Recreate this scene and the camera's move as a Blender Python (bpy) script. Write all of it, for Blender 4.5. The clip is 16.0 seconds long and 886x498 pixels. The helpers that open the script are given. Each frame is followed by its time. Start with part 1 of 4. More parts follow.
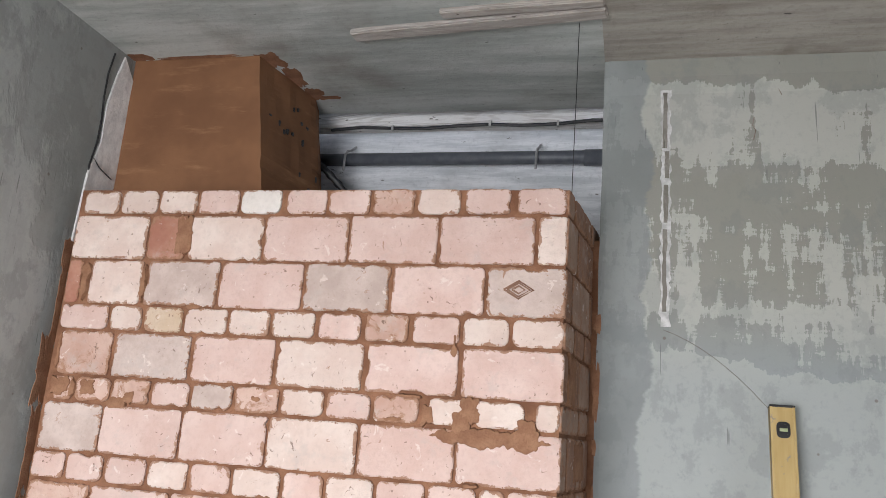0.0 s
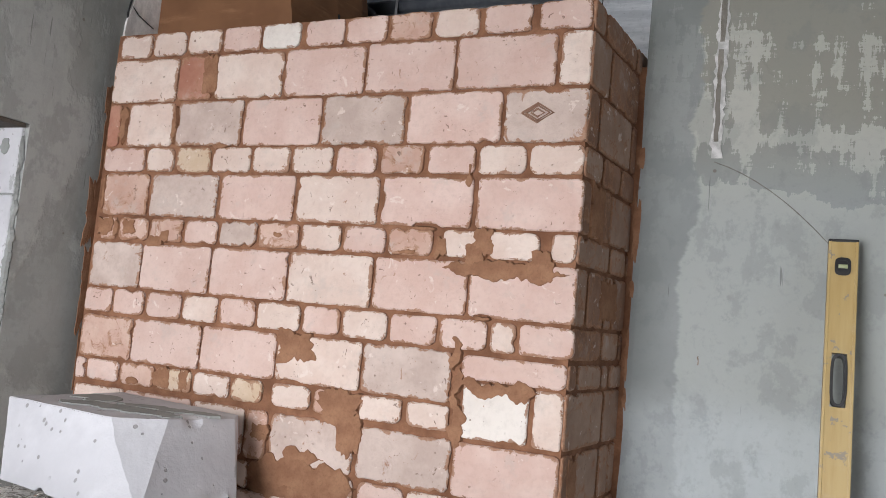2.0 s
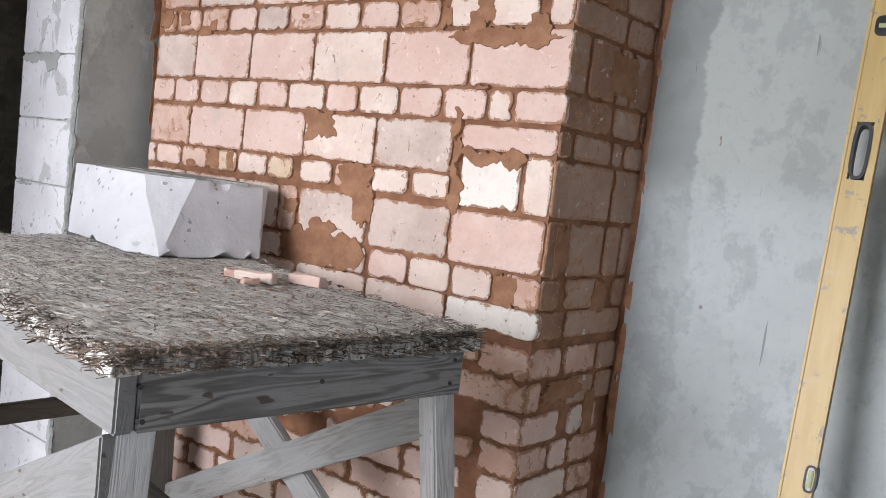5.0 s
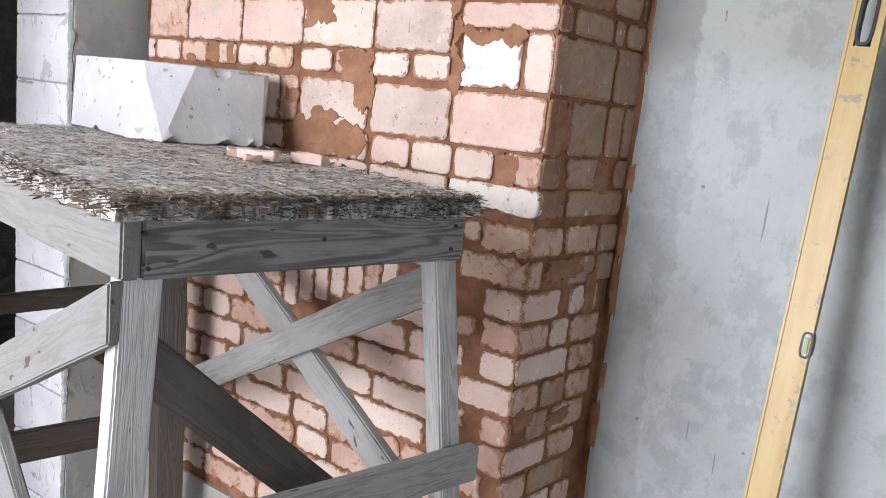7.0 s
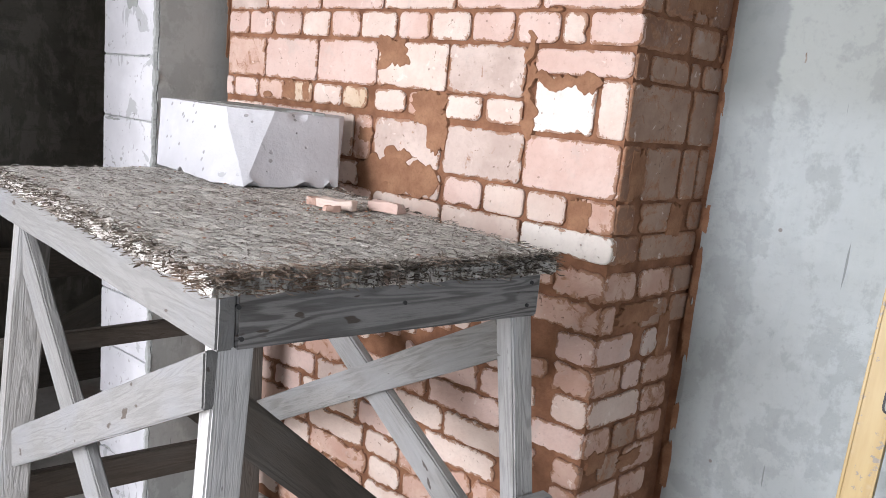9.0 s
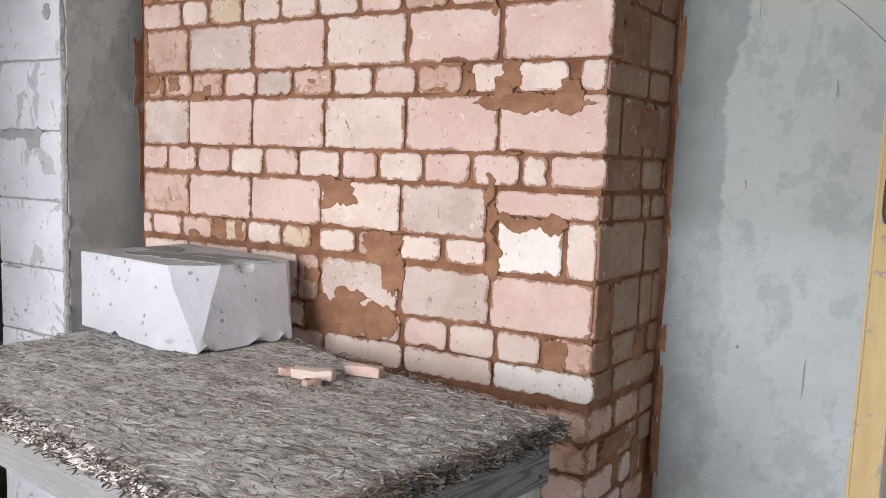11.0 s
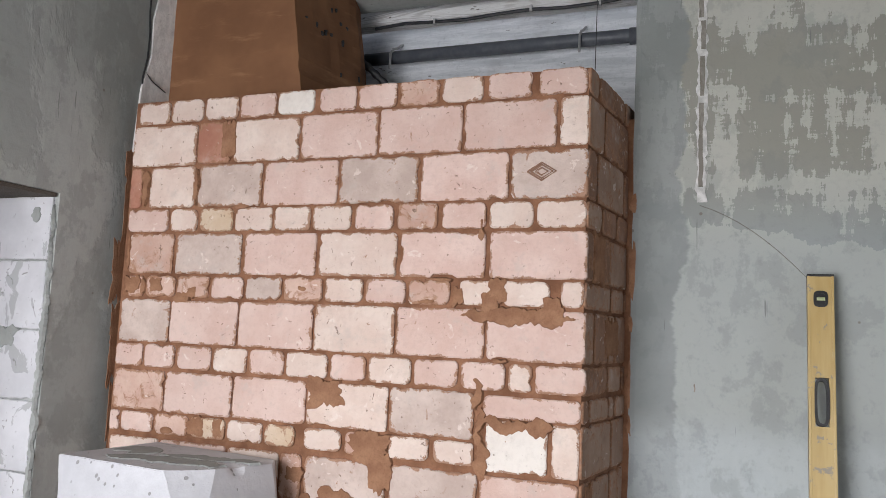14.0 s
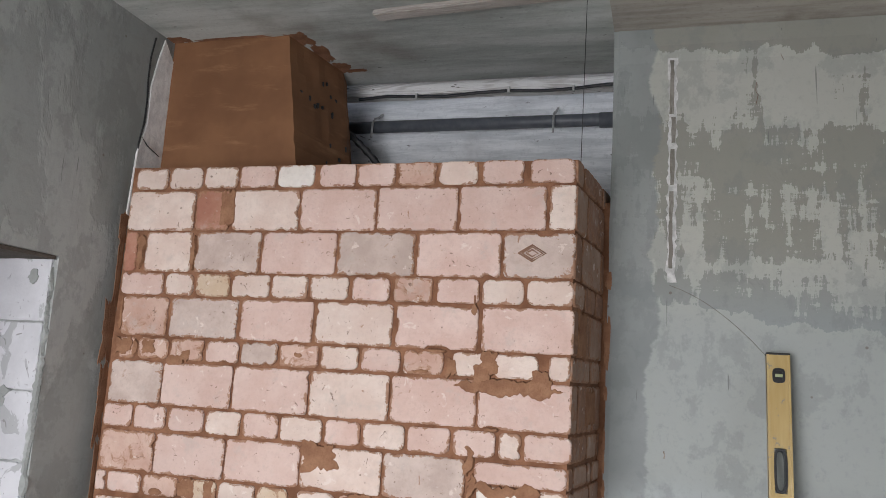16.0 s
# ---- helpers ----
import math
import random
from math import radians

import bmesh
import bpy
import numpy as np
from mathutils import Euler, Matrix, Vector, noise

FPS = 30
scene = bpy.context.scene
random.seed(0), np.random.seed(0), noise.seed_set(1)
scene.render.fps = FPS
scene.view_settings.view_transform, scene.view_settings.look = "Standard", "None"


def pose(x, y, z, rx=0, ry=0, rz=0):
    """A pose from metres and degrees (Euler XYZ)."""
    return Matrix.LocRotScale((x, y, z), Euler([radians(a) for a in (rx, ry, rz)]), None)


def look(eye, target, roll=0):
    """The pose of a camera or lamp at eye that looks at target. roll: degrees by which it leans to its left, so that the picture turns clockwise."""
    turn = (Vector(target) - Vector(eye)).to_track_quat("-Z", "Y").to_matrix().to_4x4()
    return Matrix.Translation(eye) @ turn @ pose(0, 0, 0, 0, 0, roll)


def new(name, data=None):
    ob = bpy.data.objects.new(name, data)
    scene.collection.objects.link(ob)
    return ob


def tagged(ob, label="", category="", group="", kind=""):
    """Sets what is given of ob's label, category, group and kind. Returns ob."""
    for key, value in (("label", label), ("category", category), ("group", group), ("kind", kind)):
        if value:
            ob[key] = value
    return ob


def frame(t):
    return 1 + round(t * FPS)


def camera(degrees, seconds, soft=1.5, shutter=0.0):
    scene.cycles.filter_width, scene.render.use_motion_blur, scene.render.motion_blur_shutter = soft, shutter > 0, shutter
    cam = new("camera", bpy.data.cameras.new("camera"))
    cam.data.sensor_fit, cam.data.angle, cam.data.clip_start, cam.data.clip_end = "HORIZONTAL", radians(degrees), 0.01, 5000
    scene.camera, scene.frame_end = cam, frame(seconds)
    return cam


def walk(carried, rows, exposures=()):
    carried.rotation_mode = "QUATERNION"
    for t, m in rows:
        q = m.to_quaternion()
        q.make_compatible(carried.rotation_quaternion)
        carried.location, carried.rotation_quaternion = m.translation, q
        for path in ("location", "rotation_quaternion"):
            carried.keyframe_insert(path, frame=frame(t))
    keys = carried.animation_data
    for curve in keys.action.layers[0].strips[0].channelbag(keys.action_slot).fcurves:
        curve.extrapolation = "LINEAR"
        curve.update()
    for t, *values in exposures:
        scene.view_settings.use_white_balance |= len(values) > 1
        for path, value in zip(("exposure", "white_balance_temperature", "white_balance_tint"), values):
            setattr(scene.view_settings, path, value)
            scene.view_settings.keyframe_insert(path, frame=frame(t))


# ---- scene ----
cam = camera(58.9, 16.0, soft=0.65)
PATH = [
    (0, (0.157, -1.843, 1.866), (-0.318, 0.043, 2.331), 4.4),
    (0.5, (0.211, -1.786, 1.822), (-0.336, 0.092, 2.24), 4.5),
    (1, (0.3, -1.711, 1.793), (-0.349, 0.15, 2.132), 5.0),
    (1.5, (0.375, -1.658, 1.772), (-0.375, 0.178, 2.026), 5.3),
    (2, (0.394, -1.628, 1.748), (-0.396, 0.2, 1.93), 5.3),
    (2.5, (0.363, -1.604, 1.704), (-0.433, 0.226, 1.828), 5.3),
    (3, (0.383, -1.573, 1.669), (-0.463, 0.239, 1.729), 5.3),
    (3.5, (0.463, -1.535, 1.631), (-0.453, 0.243, 1.646), 5.7),
    (4, (0.558, -1.491, 1.597), (-0.432, 0.247, 1.557), 5.9),
    (4.2, (0.635, -1.464, 1.586), (-0.435, 0.224, 1.524), 5.7),
    (6.3, (0.778, -1.451, 1.491), (-0.348, 0.174, 1.184), 6.3),
    (6.5, (0.775, -1.456, 1.475), (-0.341, 0.174, 1.159), 6.1),
    (7, (0.779, -1.458, 1.455), (-0.337, 0.162, 1.095), 6.1),
    (7.5, (0.788, -1.464, 1.439), (-0.349, 0.135, 1.051), 6.3),
    (8, (0.787, -1.473, 1.461), (-0.39, 0.095, 1.069), 6.4),
    (8.5, (0.774, -1.475, 1.502), (-0.455, 0.054, 1.117), 6.0),
    (8.7, (0.768, -1.478, 1.522), (-0.477, 0.041, 1.142), 5.6),
    (10.8, (0.54, -1.555, 1.716), (-0.459, 0.161, 1.476), 2.4),
    (11, (0.514, -1.562, 1.736), (-0.464, 0.169, 1.516), 2.1),
    (11.5, (0.416, -1.616, 1.753), (-0.484, 0.165, 1.617), 1.8),
    (12, (0.347, -1.66, 1.773), (-0.498, 0.151, 1.714), 1.6),
    (12.5, (0.307, -1.697, 1.797), (-0.499, 0.133, 1.805), 1.6),
    (13, (0.286, -1.739, 1.794), (-0.481, 0.106, 1.887), 2.0),
    (13.5, (0.334, -1.776, 1.821), (-0.429, 0.067, 1.967), 2.5),
    (14, (0.35, -1.829, 1.821), (-0.37, 0.024, 2.035), 2.6),
    (14.5, (0.313, -1.893, 1.84), (-0.358, -0.025, 2.087), 2.6),
    (15, (0.251, -1.967, 1.863), (-0.362, -0.081, 2.122), 2.8),
    (15.5, (0.243, -2.007, 1.867), (-0.335, -0.114, 2.157), 3.3),
    (16, (0.238, -2.02, 1.885), (-0.32, -0.127, 2.209), 3.5),
]
EXPOSURES = [(0, -0.28, 6500, 15), (1.5, -0.50, 6500, 15), (3.5, -0.48, 6480, 15), (6.5, -0.12, 6400, 17), (8.5, -0.08, 6420, 17),
             (11, -0.38, 6500, 16), (12.5, -0.53, 6500, 16), (14.5, -0.47, 6520, 15), (16, -0.66, 6520, 15)]
walk(cam, [(t, look(eye, target, roll)) for t, eye, target, roll in PATH], EXPOSURES)

# ---------------------------------------------------------------- light
world = bpy.data.worlds.new("sky")
scene.world = world
world.use_nodes = True
wn = world.node_tree
sky = wn.nodes.new("ShaderNodeTexSky")
sky.sky_type, sky.sun_disc = "NISHITA", False
sky.sun_elevation, sky.sun_rotation = radians(38), radians(200)
wn.links.new(sky.outputs[0], wn.nodes["Background"].inputs[0])
wn.nodes["Background"].inputs[1].default_value = 0.12

sun = new("sun", bpy.data.lights.new("sun", "SUN"))
sun.data.energy, sun.data.angle, sun.data.color = 0.8, radians(12), (1.0, 0.96, 0.9)
sun.matrix_world = look((-3, -9, 8), (0.5, 0, 0.5))

ROOM_X0, ROOM_X1, ROOM_Y0, CEIL = -1.43, 3.0, -3.2, 2.975
WIN = (-1.40, -0.05, 0.40, 2.60)      # the window behind the camera: x0, x1, z0, z1


def window_light(name, x0, x1, z0, z1, y, watts, colour, dip=0.0):
    """The sky seen through an opening; dip: how far its light leans to the floor, in metres over 5."""
    lamp = new(name, bpy.data.lights.new(name, "AREA"))
    lamp.data.shape, lamp.data.size, lamp.data.size_y = "RECTANGLE", x1 - x0, z1 - z0
    lamp.data.energy, lamp.data.color = watts, colour
    lamp.matrix_world = look(((x0 + x1) / 2, y, (z0 + z1) / 2), ((x0 + x1) / 2, y + 5, (z0 + z1) / 2 - dip))
    return lamp


window_light("window_skylight", WIN[0], WIN[1], WIN[2], WIN[3], ROOM_Y0 - 0.02, 222, (0.94, 0.972, 1.0), 5.0)
# Cool fill through an unseen opening, added to brighten the flank and lower wall.
side = new("side_fill", bpy.data.lights.new("side_fill", "AREA"))
side.data.shape, side.data.size, side.data.size_y = "RECTANGLE", 1.4, 1.5
side.data.energy, side.data.color = 27, (0.85, 0.93, 1.0)
side.matrix_world = look((ROOM_X1 + 0.02, -1.7, 1.55), (-2, -1.7, 1.55))
# Added lamp in an invented opening out of view, to brighten the next room.
window_light("far_room_fill", -3.0, -2.1, 0.9, 2.2, ROOM_Y0 - 0.02, 20, (0.95, 0.97, 1.0))


# ---------------------------------------------------------------- materials
class Nodes:
    """A material's nodes, in short words."""

    def __init__(self, name, rough=0.85, metal=0.0, spec=0.3):
        self.mat = bpy.data.materials.new(name)
        self.mat.use_nodes = True
        self.t = self.mat.node_tree
        self.b = self.t.nodes["Principled BSDF"]
        self.b.inputs["Roughness"].default_value = rough
        self.b.inputs["Metallic"].default_value = metal
        self.b.inputs["Specular IOR Level"].default_value = spec
        self.co = self.t.nodes.new("ShaderNodeTexCoord").outputs["Object"]

    def put(self, socket, value):
        if isinstance(value, bpy.types.NodeSocket):
            self.t.links.new(value, socket)
        else:
            socket.default_value = value

    def scaled(self, sx, sy, sz, shift=(0, 0, 0), source=None):
        n = self.t.nodes.new("ShaderNodeMapping")
        n.inputs["Scale"].default_value = (sx, sy, sz)
        n.inputs["Location"].default_value = shift
        self.put(n.inputs["Vector"], source or self.co)
        return n.outputs[0]

    def noise(self, scale, detail=4.0, rough=0.55, vec=None, distort=0.0):
        n = self.t.nodes.new("ShaderNodeTexNoise")
        n.inputs["Scale"].default_value, n.inputs["Detail"].default_value = scale, detail
        n.inputs["Roughness"].default_value, n.inputs["Distortion"].default_value = rough, distort
        self.put(n.inputs["Vector"], vec or self.co)
        return n.outputs["Fac"]

    def voronoi(self, scale, vec=None, feature="F1"):
        n = self.t.nodes.new("ShaderNodeTexVoronoi")
        n.feature = feature
        n.inputs["Scale"].default_value = scale
        self.put(n.inputs["Vector"], vec or self.co)
        return n.outputs["Distance"]

    def ramp(self, value, low, high):
        n = self.t.nodes.new("ShaderNodeMapRange")
        n.interpolation_type = "SMOOTHSTEP"
        self.put(n.inputs["Value"], value)
        n.inputs["From Min"].default_value, n.inputs["From Max"].default_value = low, high
        return n.outputs[0]

    def math(self, op, a, b):
        n = self.t.nodes.new("ShaderNodeMath")
        n.operation = op
        self.put(n.inputs[0], a)
        self.put(n.inputs[1], b)
        return n.outputs[0]

    def mix(self, fac, a, b, blend="MIX"):
        n = self.t.nodes.new("ShaderNodeMix")
        n.data_type, n.blend_type = "RGBA", blend
        self.put(n.inputs[0], fac)
        for socket, c in ((n.inputs[6], a), (n.inputs[7], b)):
            self.put(socket, (*c, 1) if isinstance(c, tuple) else c)
        return n.outputs[2]

    def random(self):
        return self.t.nodes.new("ShaderNodeObjectInfo").outputs["Random"]

    def island(self):
        return self.t.nodes.new("ShaderNodeNewGeometry").outputs["Random Per Island"]

    def offset(self):
        """Object coordinates shifted by a random step for each object."""
        n = self.t.nodes.new("ShaderNodeVectorMath")
        n.operation = "ADD"
        self.put(n.inputs[0], self.co)
        self.put(n.inputs[1], self.math("MULTIPLY", self.random(), 37.0))
        return n.outputs[0]

    def separate(self, axis):
        n = self.t.nodes.new("ShaderNodeSeparateXYZ")
        self.put(n.inputs[0], self.co)
        return n.outputs[axis]

    def done(self, colour, height=None, strength=0.4, distance=0.004, rough=None):
        self.put(self.b.inputs["Base Color"], (*colour, 1) if isinstance(colour, tuple) else colour)
        if height is not None:
            n = self.t.nodes.new("ShaderNodeBump")
            n.inputs["Strength"].default_value, n.inputs["Distance"].default_value = strength, distance
            self.put(n.inputs["Height"], height)
            self.put(self.b.inputs["Normal"], n.outputs[0])
        if rough is not None:
            self.put(self.b.inputs["Roughness"], rough)
        return self.mat


CLAY = (0.28, 0.135, 0.075)


def brick_material(name, base, light, stain=0.5):
    m = Nodes(name, 0.88)
    v = m.offset()
    rim = m.t.nodes.new("ShaderNodeAttribute")
    rim.attribute_name = "rim"
    cloud = m.noise(8, 4, 0.62, v)
    fine = m.noise(75, 5, 0.7, v)
    mid = m.noise(24, 6, 0.72, v, 0.8)
    c = m.mix(m.ramp(cloud, 0.34, 0.66), base, light)
    c = m.mix(m.math("MULTIPLY", m.ramp(fine, 0.44, 0.74), 0.28), c, tuple(0.70 * k for k in base))
    c = m.mix(m.math("MULTIPLY", m.random(), 0.35), c, tuple(0.80 * k for k in base))
    c = m.mix(m.math("MULTIPLY", m.ramp(m.noise(12, 5, 0.7, m.scaled(1, 1, 1, (9, 2, 5), v)), 0.55, 0.72), 0.45), c, (0.46, 0.40, 0.36))
    # clay wiped over the face and along the joints, pits and dark grit
    wiped = m.math("MULTIPLY", m.ramp(mid, 0.68 - 0.07 * stain, 0.74 - 0.05 * stain), 0.85)
    film = m.math("ADD", m.math("MULTIPLY", rim.outputs["Fac"], 0.85), m.math("MULTIPLY", m.math("SUBTRACT", mid, 0.5), 2.3 + 0.5 * stain))
    film = m.ramp(film, 0.86 - 0.10 * stain, 0.96 - 0.10 * stain)
    c = m.mix(m.math("MULTIPLY", film, 0.4), c, CLAY)
    c = m.mix(m.math("MAXIMUM", wiped, m.math("MULTIPLY", film, 0.8)), c, m.mix(m.ramp(fine, 0.35, 0.65), CLAY, (0.38, 0.22, 0.14)))
    pits = m.ramp(m.noise(62, 3, 0.55, v, 1.2), 0.665, 0.71)
    spots = m.math("MULTIPLY", pits, m.ramp(m.noise(13, 2, 0.5, v), 0.42, 0.56))
    c = m.mix(m.math("MULTIPLY", spots, 0.8), c, (0.19, 0.12, 0.085))
    grit = m.math("MULTIPLY", m.ramp(m.voronoi(44, v), 0.13, 0.09), m.ramp(m.noise(7, 3, 0.6, m.scaled(1, 1, 1, (5, 8, 1), v)), 0.52, 0.64))
    c = m.mix(m.math("MULTIPLY", grit, 0.6), c, (0.20, 0.13, 0.10))
    chalk = m.ramp(m.noise(30, 4, 0.6, m.scaled(1, 1, 1, (2, 7, 7), v), 0.6), 0.64, 0.70)
    c = m.mix(m.math("MULTIPLY", chalk, 0.6), c, (0.72, 0.63, 0.57))
    h = m.math("SUBTRACT", m.math("ADD", fine, m.math("MULTIPLY", cloud, 0.6)), m.math("MULTIPLY", m.math("MAXIMUM", spots, grit), 1.5))
    h = m.math("ADD", h, m.math("MULTIPLY", m.math("MAXIMUM", wiped, film), 0.4))
    return m.done(c, h, 0.6, 0.003)


BRICKS = {
    "p": brick_material("brick_pink", (0.58, 0.407, 0.347), (0.66, 0.505, 0.444), 0.5),
    "c": brick_material("brick_cream", (0.62, 0.480, 0.410), (0.70, 0.588, 0.516), 0.6),
    "w": brick_material("brick_white", (0.68, 0.617, 0.559), (0.75, 0.696, 0.636), 0.3),
    "g": brick_material("brick_greyed", (0.46, 0.358, 0.308), (0.60, 0.490, 0.433), 1.0),
    "s": brick_material("brick_salmon", (0.49, 0.309, 0.241), (0.59, 0.421, 0.347), 2.0),
    "y": brick_material("brick_yellowed", (0.55, 0.412, 0.289), (0.64, 0.519, 0.405), 1.6),
    "r": brick_material("brick_broken_red", (0.36, 0.157, 0.106), (0.46, 0.245, 0.173), 1.6),
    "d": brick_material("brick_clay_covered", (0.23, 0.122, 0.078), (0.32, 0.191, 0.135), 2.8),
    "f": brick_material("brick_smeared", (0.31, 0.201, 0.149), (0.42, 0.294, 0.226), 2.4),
}


def mortar_material(name, dark, light):
    m = Nodes(name, 0.95)
    n1, n2 = m.noise(14, 5, 0.6), m.noise(160, 4, 0.7)
    c = m.mix(m.ramp(n1, 0.3, 0.7), dark, light)
    c = m.mix(m.math("MULTIPLY", m.ramp(n2, 0.45, 0.75), 0.5), c, (0.17, 0.08, 0.045))
    return m.done(c, m.math("ADD", n1, m.math("MULTIPLY", n2, 0.5)), 0.7, 0.006)


def box_material():
    m = Nodes("smoothed_clay_plaster", 0.9)
    n1, n2 = m.noise(3.5, 4, 0.6), m.noise(90, 4, 0.65)
    c = m.mix(m.ramp(n1, 0.3, 0.7), (0.175, 0.082, 0.04), (0.25, 0.122, 0.06))
    c = m.mix(m.ramp(m.noise(1.0, 5, 0.7, m.scaled(4, 4, 22)), 0.55, 0.8), c, (0.31, 0.165, 0.085))
    return m.done(c, m.math("ADD", n1, m.math("MULTIPLY", n2, 0.3)), 0.35, 0.006)


def plaster_material(name, dark, mid, pale, streak=1.0, grow=1.0, band=None):
    """Grey cement plaster: clouds, skim patches with hard trowel edges, thin scratches."""
    m = Nodes(name, 0.82)
    cloud = m.noise(1.6 * grow, 5, 0.6, None, 0.4)
    skim = m.ramp(m.noise(2.3 * grow, 7, 0.62, m.scaled(1, 1, 0.75, (3, 1, 7)), 0.25), 0.488, 0.53)
    drag = m.ramp(m.noise(2.2, 6, 0.75, m.scaled(5, 5, 1.5)), 0.51, 0.57)
    drag2 = m.ramp(m.noise(2.2, 6, 0.75, m.scaled(1.6, 1.6, 8, (5, 5, 2))), 0.54, 0.59)
    fine = m.noise(48, 5, 0.7)
    c = m.mix(m.ramp(cloud, 0.3, 0.68), dark, mid)
    c = m.mix(m.math("MULTIPLY", skim, 0.65), c, pale)
    if band:
        # coats of skim in strips: mostly pale, mostly bare or mixed by height
        level = m.math("ADD", m.separate(2), m.math("MULTIPLY", m.separate(0), 0.10))
        level = m.math("ADD", level, m.math("MULTIPLY", m.math("SUBTRACT", m.noise(4, 5, 0.65), 0.5), 0.12))
        bias = m.t.nodes.new("ShaderNodeValToRGB")
        m.put(bias.inputs[0], m.math("DIVIDE", level, 3.2))
        stops = ((0.0, 0.50), (1.55, 0.50), (1.64, 0.95), (2.13, 0.98), (2.17, 0.36), (2.24, 0.42), (2.28, 0.66), (2.36, 0.46), (2.54, 0.52), (2.58, 0.36), (2.70, 0.40), (2.74, 0.66), (2.93, 0.66), (2.965, 0.20))
        ramp_ = bias.color_ramp
        while len(ramp_.elements) < len(stops):
            ramp_.elements.new(0.5)
        for e, (zz, k) in zip(ramp_.elements, stops):
            e.position, e.color = zz / 3.2, (k, k, k, 1)
        tall = m.noise(3.0, 5, 0.72, m.scaled(6.5, 6.5, 1.1, (2, 0, 4)), 0.15)
        flat = m.noise(3.0, 5, 0.72, m.scaled(1.3, 1.3, 7.5, (5, 5, 2)), 0.15)
        grain = m.noise(3.0, 4, 0.7, m.scaled(30, 30, 4))
        coat = m.math("SUBTRACT", m.math("ADD", m.math("MULTIPLY", tall, 1.35), m.math("MULTIPLY", flat, 0.75)), 0.55)
        coat = m.math("ADD", coat, m.math("MULTIPLY", m.math("SUBTRACT", grain, 0.5), 0.09))
        coat = m.math("ADD", coat, m.math("SUBTRACT", bias.outputs[0], 0.5))
        pale_coat = m.ramp(coat, 0.488, 0.518)
        # both coats turn warmer between 2.0 and 2.35 m
        high = m.ramp(m.separate(2), 2.0, 2.35)
        bare = m.mix(high, tuple(k * f for k, f in zip(mid, (0.88, 0.90, 0.90))), tuple(k * f for k, f in zip(dark, (1.2, 1.08, 0.93))))
        skimmed = m.mix(high, tuple(0.5 * (j + k) * f for j, k, f in zip(mid, pale, (1.0, 0.985, 0.94))), tuple(k * f for k, f in zip(pale, (1.10, 1.02, 0.905))))
        upper = m.ramp(m.separate(2), 1.56, 1.68)
        zone = m.mix(pale_coat, bare, skimmed)
        # below about 1.6 m the wall is mixed paler and bluer
        c = m.mix(m.math("MULTIPLY", m.math("SUBTRACT", 1.0, upper), 0.78), c, m.mix(m.ramp(cloud, 0.3, 0.7), pale, tuple(k * f for k, f in zip(pale, (1.30, 1.33, 1.36)))))
        c = m.mix(m.math("ADD", m.math("MULTIPLY", upper, 0.78), 0.12), c, zone)
        edge = m.math("ADD", m.separate(0), m.math("MULTIPLY", m.math("SUBTRACT", m.noise(5, 6, 0.65, m.scaled(0.3, 1, 1)), 0.5), 0.16))
        fresh = m.ramp(edge, band + 0.006, band - 0.006)
        c = m.mix(m.math("MULTIPLY", fresh, m.math("ADD", m.math("MULTIPLY", upper, 0.5), 0.3)), c, m.mix(m.ramp(cloud, 0.35, 0.65), tuple(0.9 * k for k in dark), tuple(0.86 * k for k in mid)))
        skim = m.math("MAXIMUM", skim, pale_coat)
    else:
        marks = m.math("MAXIMUM", m.math("MULTIPLY", drag, 0.7), m.math("MULTIPLY", drag2, 0.55))
        c = m.mix(m.math("MULTIPLY", marks, 0.4 * streak), c, tuple(k * f for k, f in zip(dark, (0.84, 0.80, 0.74))))
    scratch = m.ramp(m.noise(3.0, 2, 0.5, m.scaled(26, 26, 1.5, (1, 2, 3))), 0.735, 0.76)
    c = m.mix(m.math("MULTIPLY", scratch, 0.6), c, tuple(0.5 * k for k in dark))
    c = m.mix(m.math("MULTIPLY", m.ramp(fine, 0.5, 0.75), 0.22), c, tuple(0.55 * k for k in mid))
    blotch = m.ramp(m.noise(10, 6, 0.68, m.scaled(1, 1, 0.8, (8, 3, 1)), 0.1), 0.50, 0.58)
    c = m.mix(m.math("MULTIPLY", blotch, 0.27 if band else 0.38), c, tuple(0.82 * k for k in dark))
    specks = m.ramp(m.voronoi(9), 0.05, 0.03)
    c = m.mix(m.math("MULTIPLY", specks, 0.7), c, (0.16, 0.13, 0.11))
    h = m.math("ADD", m.math("MULTIPLY", skim, 0.5), m.math("ADD", m.math("MULTIPLY", fine, 0.35), cloud))
    return m.done(c, h, 0.35, 0.006)


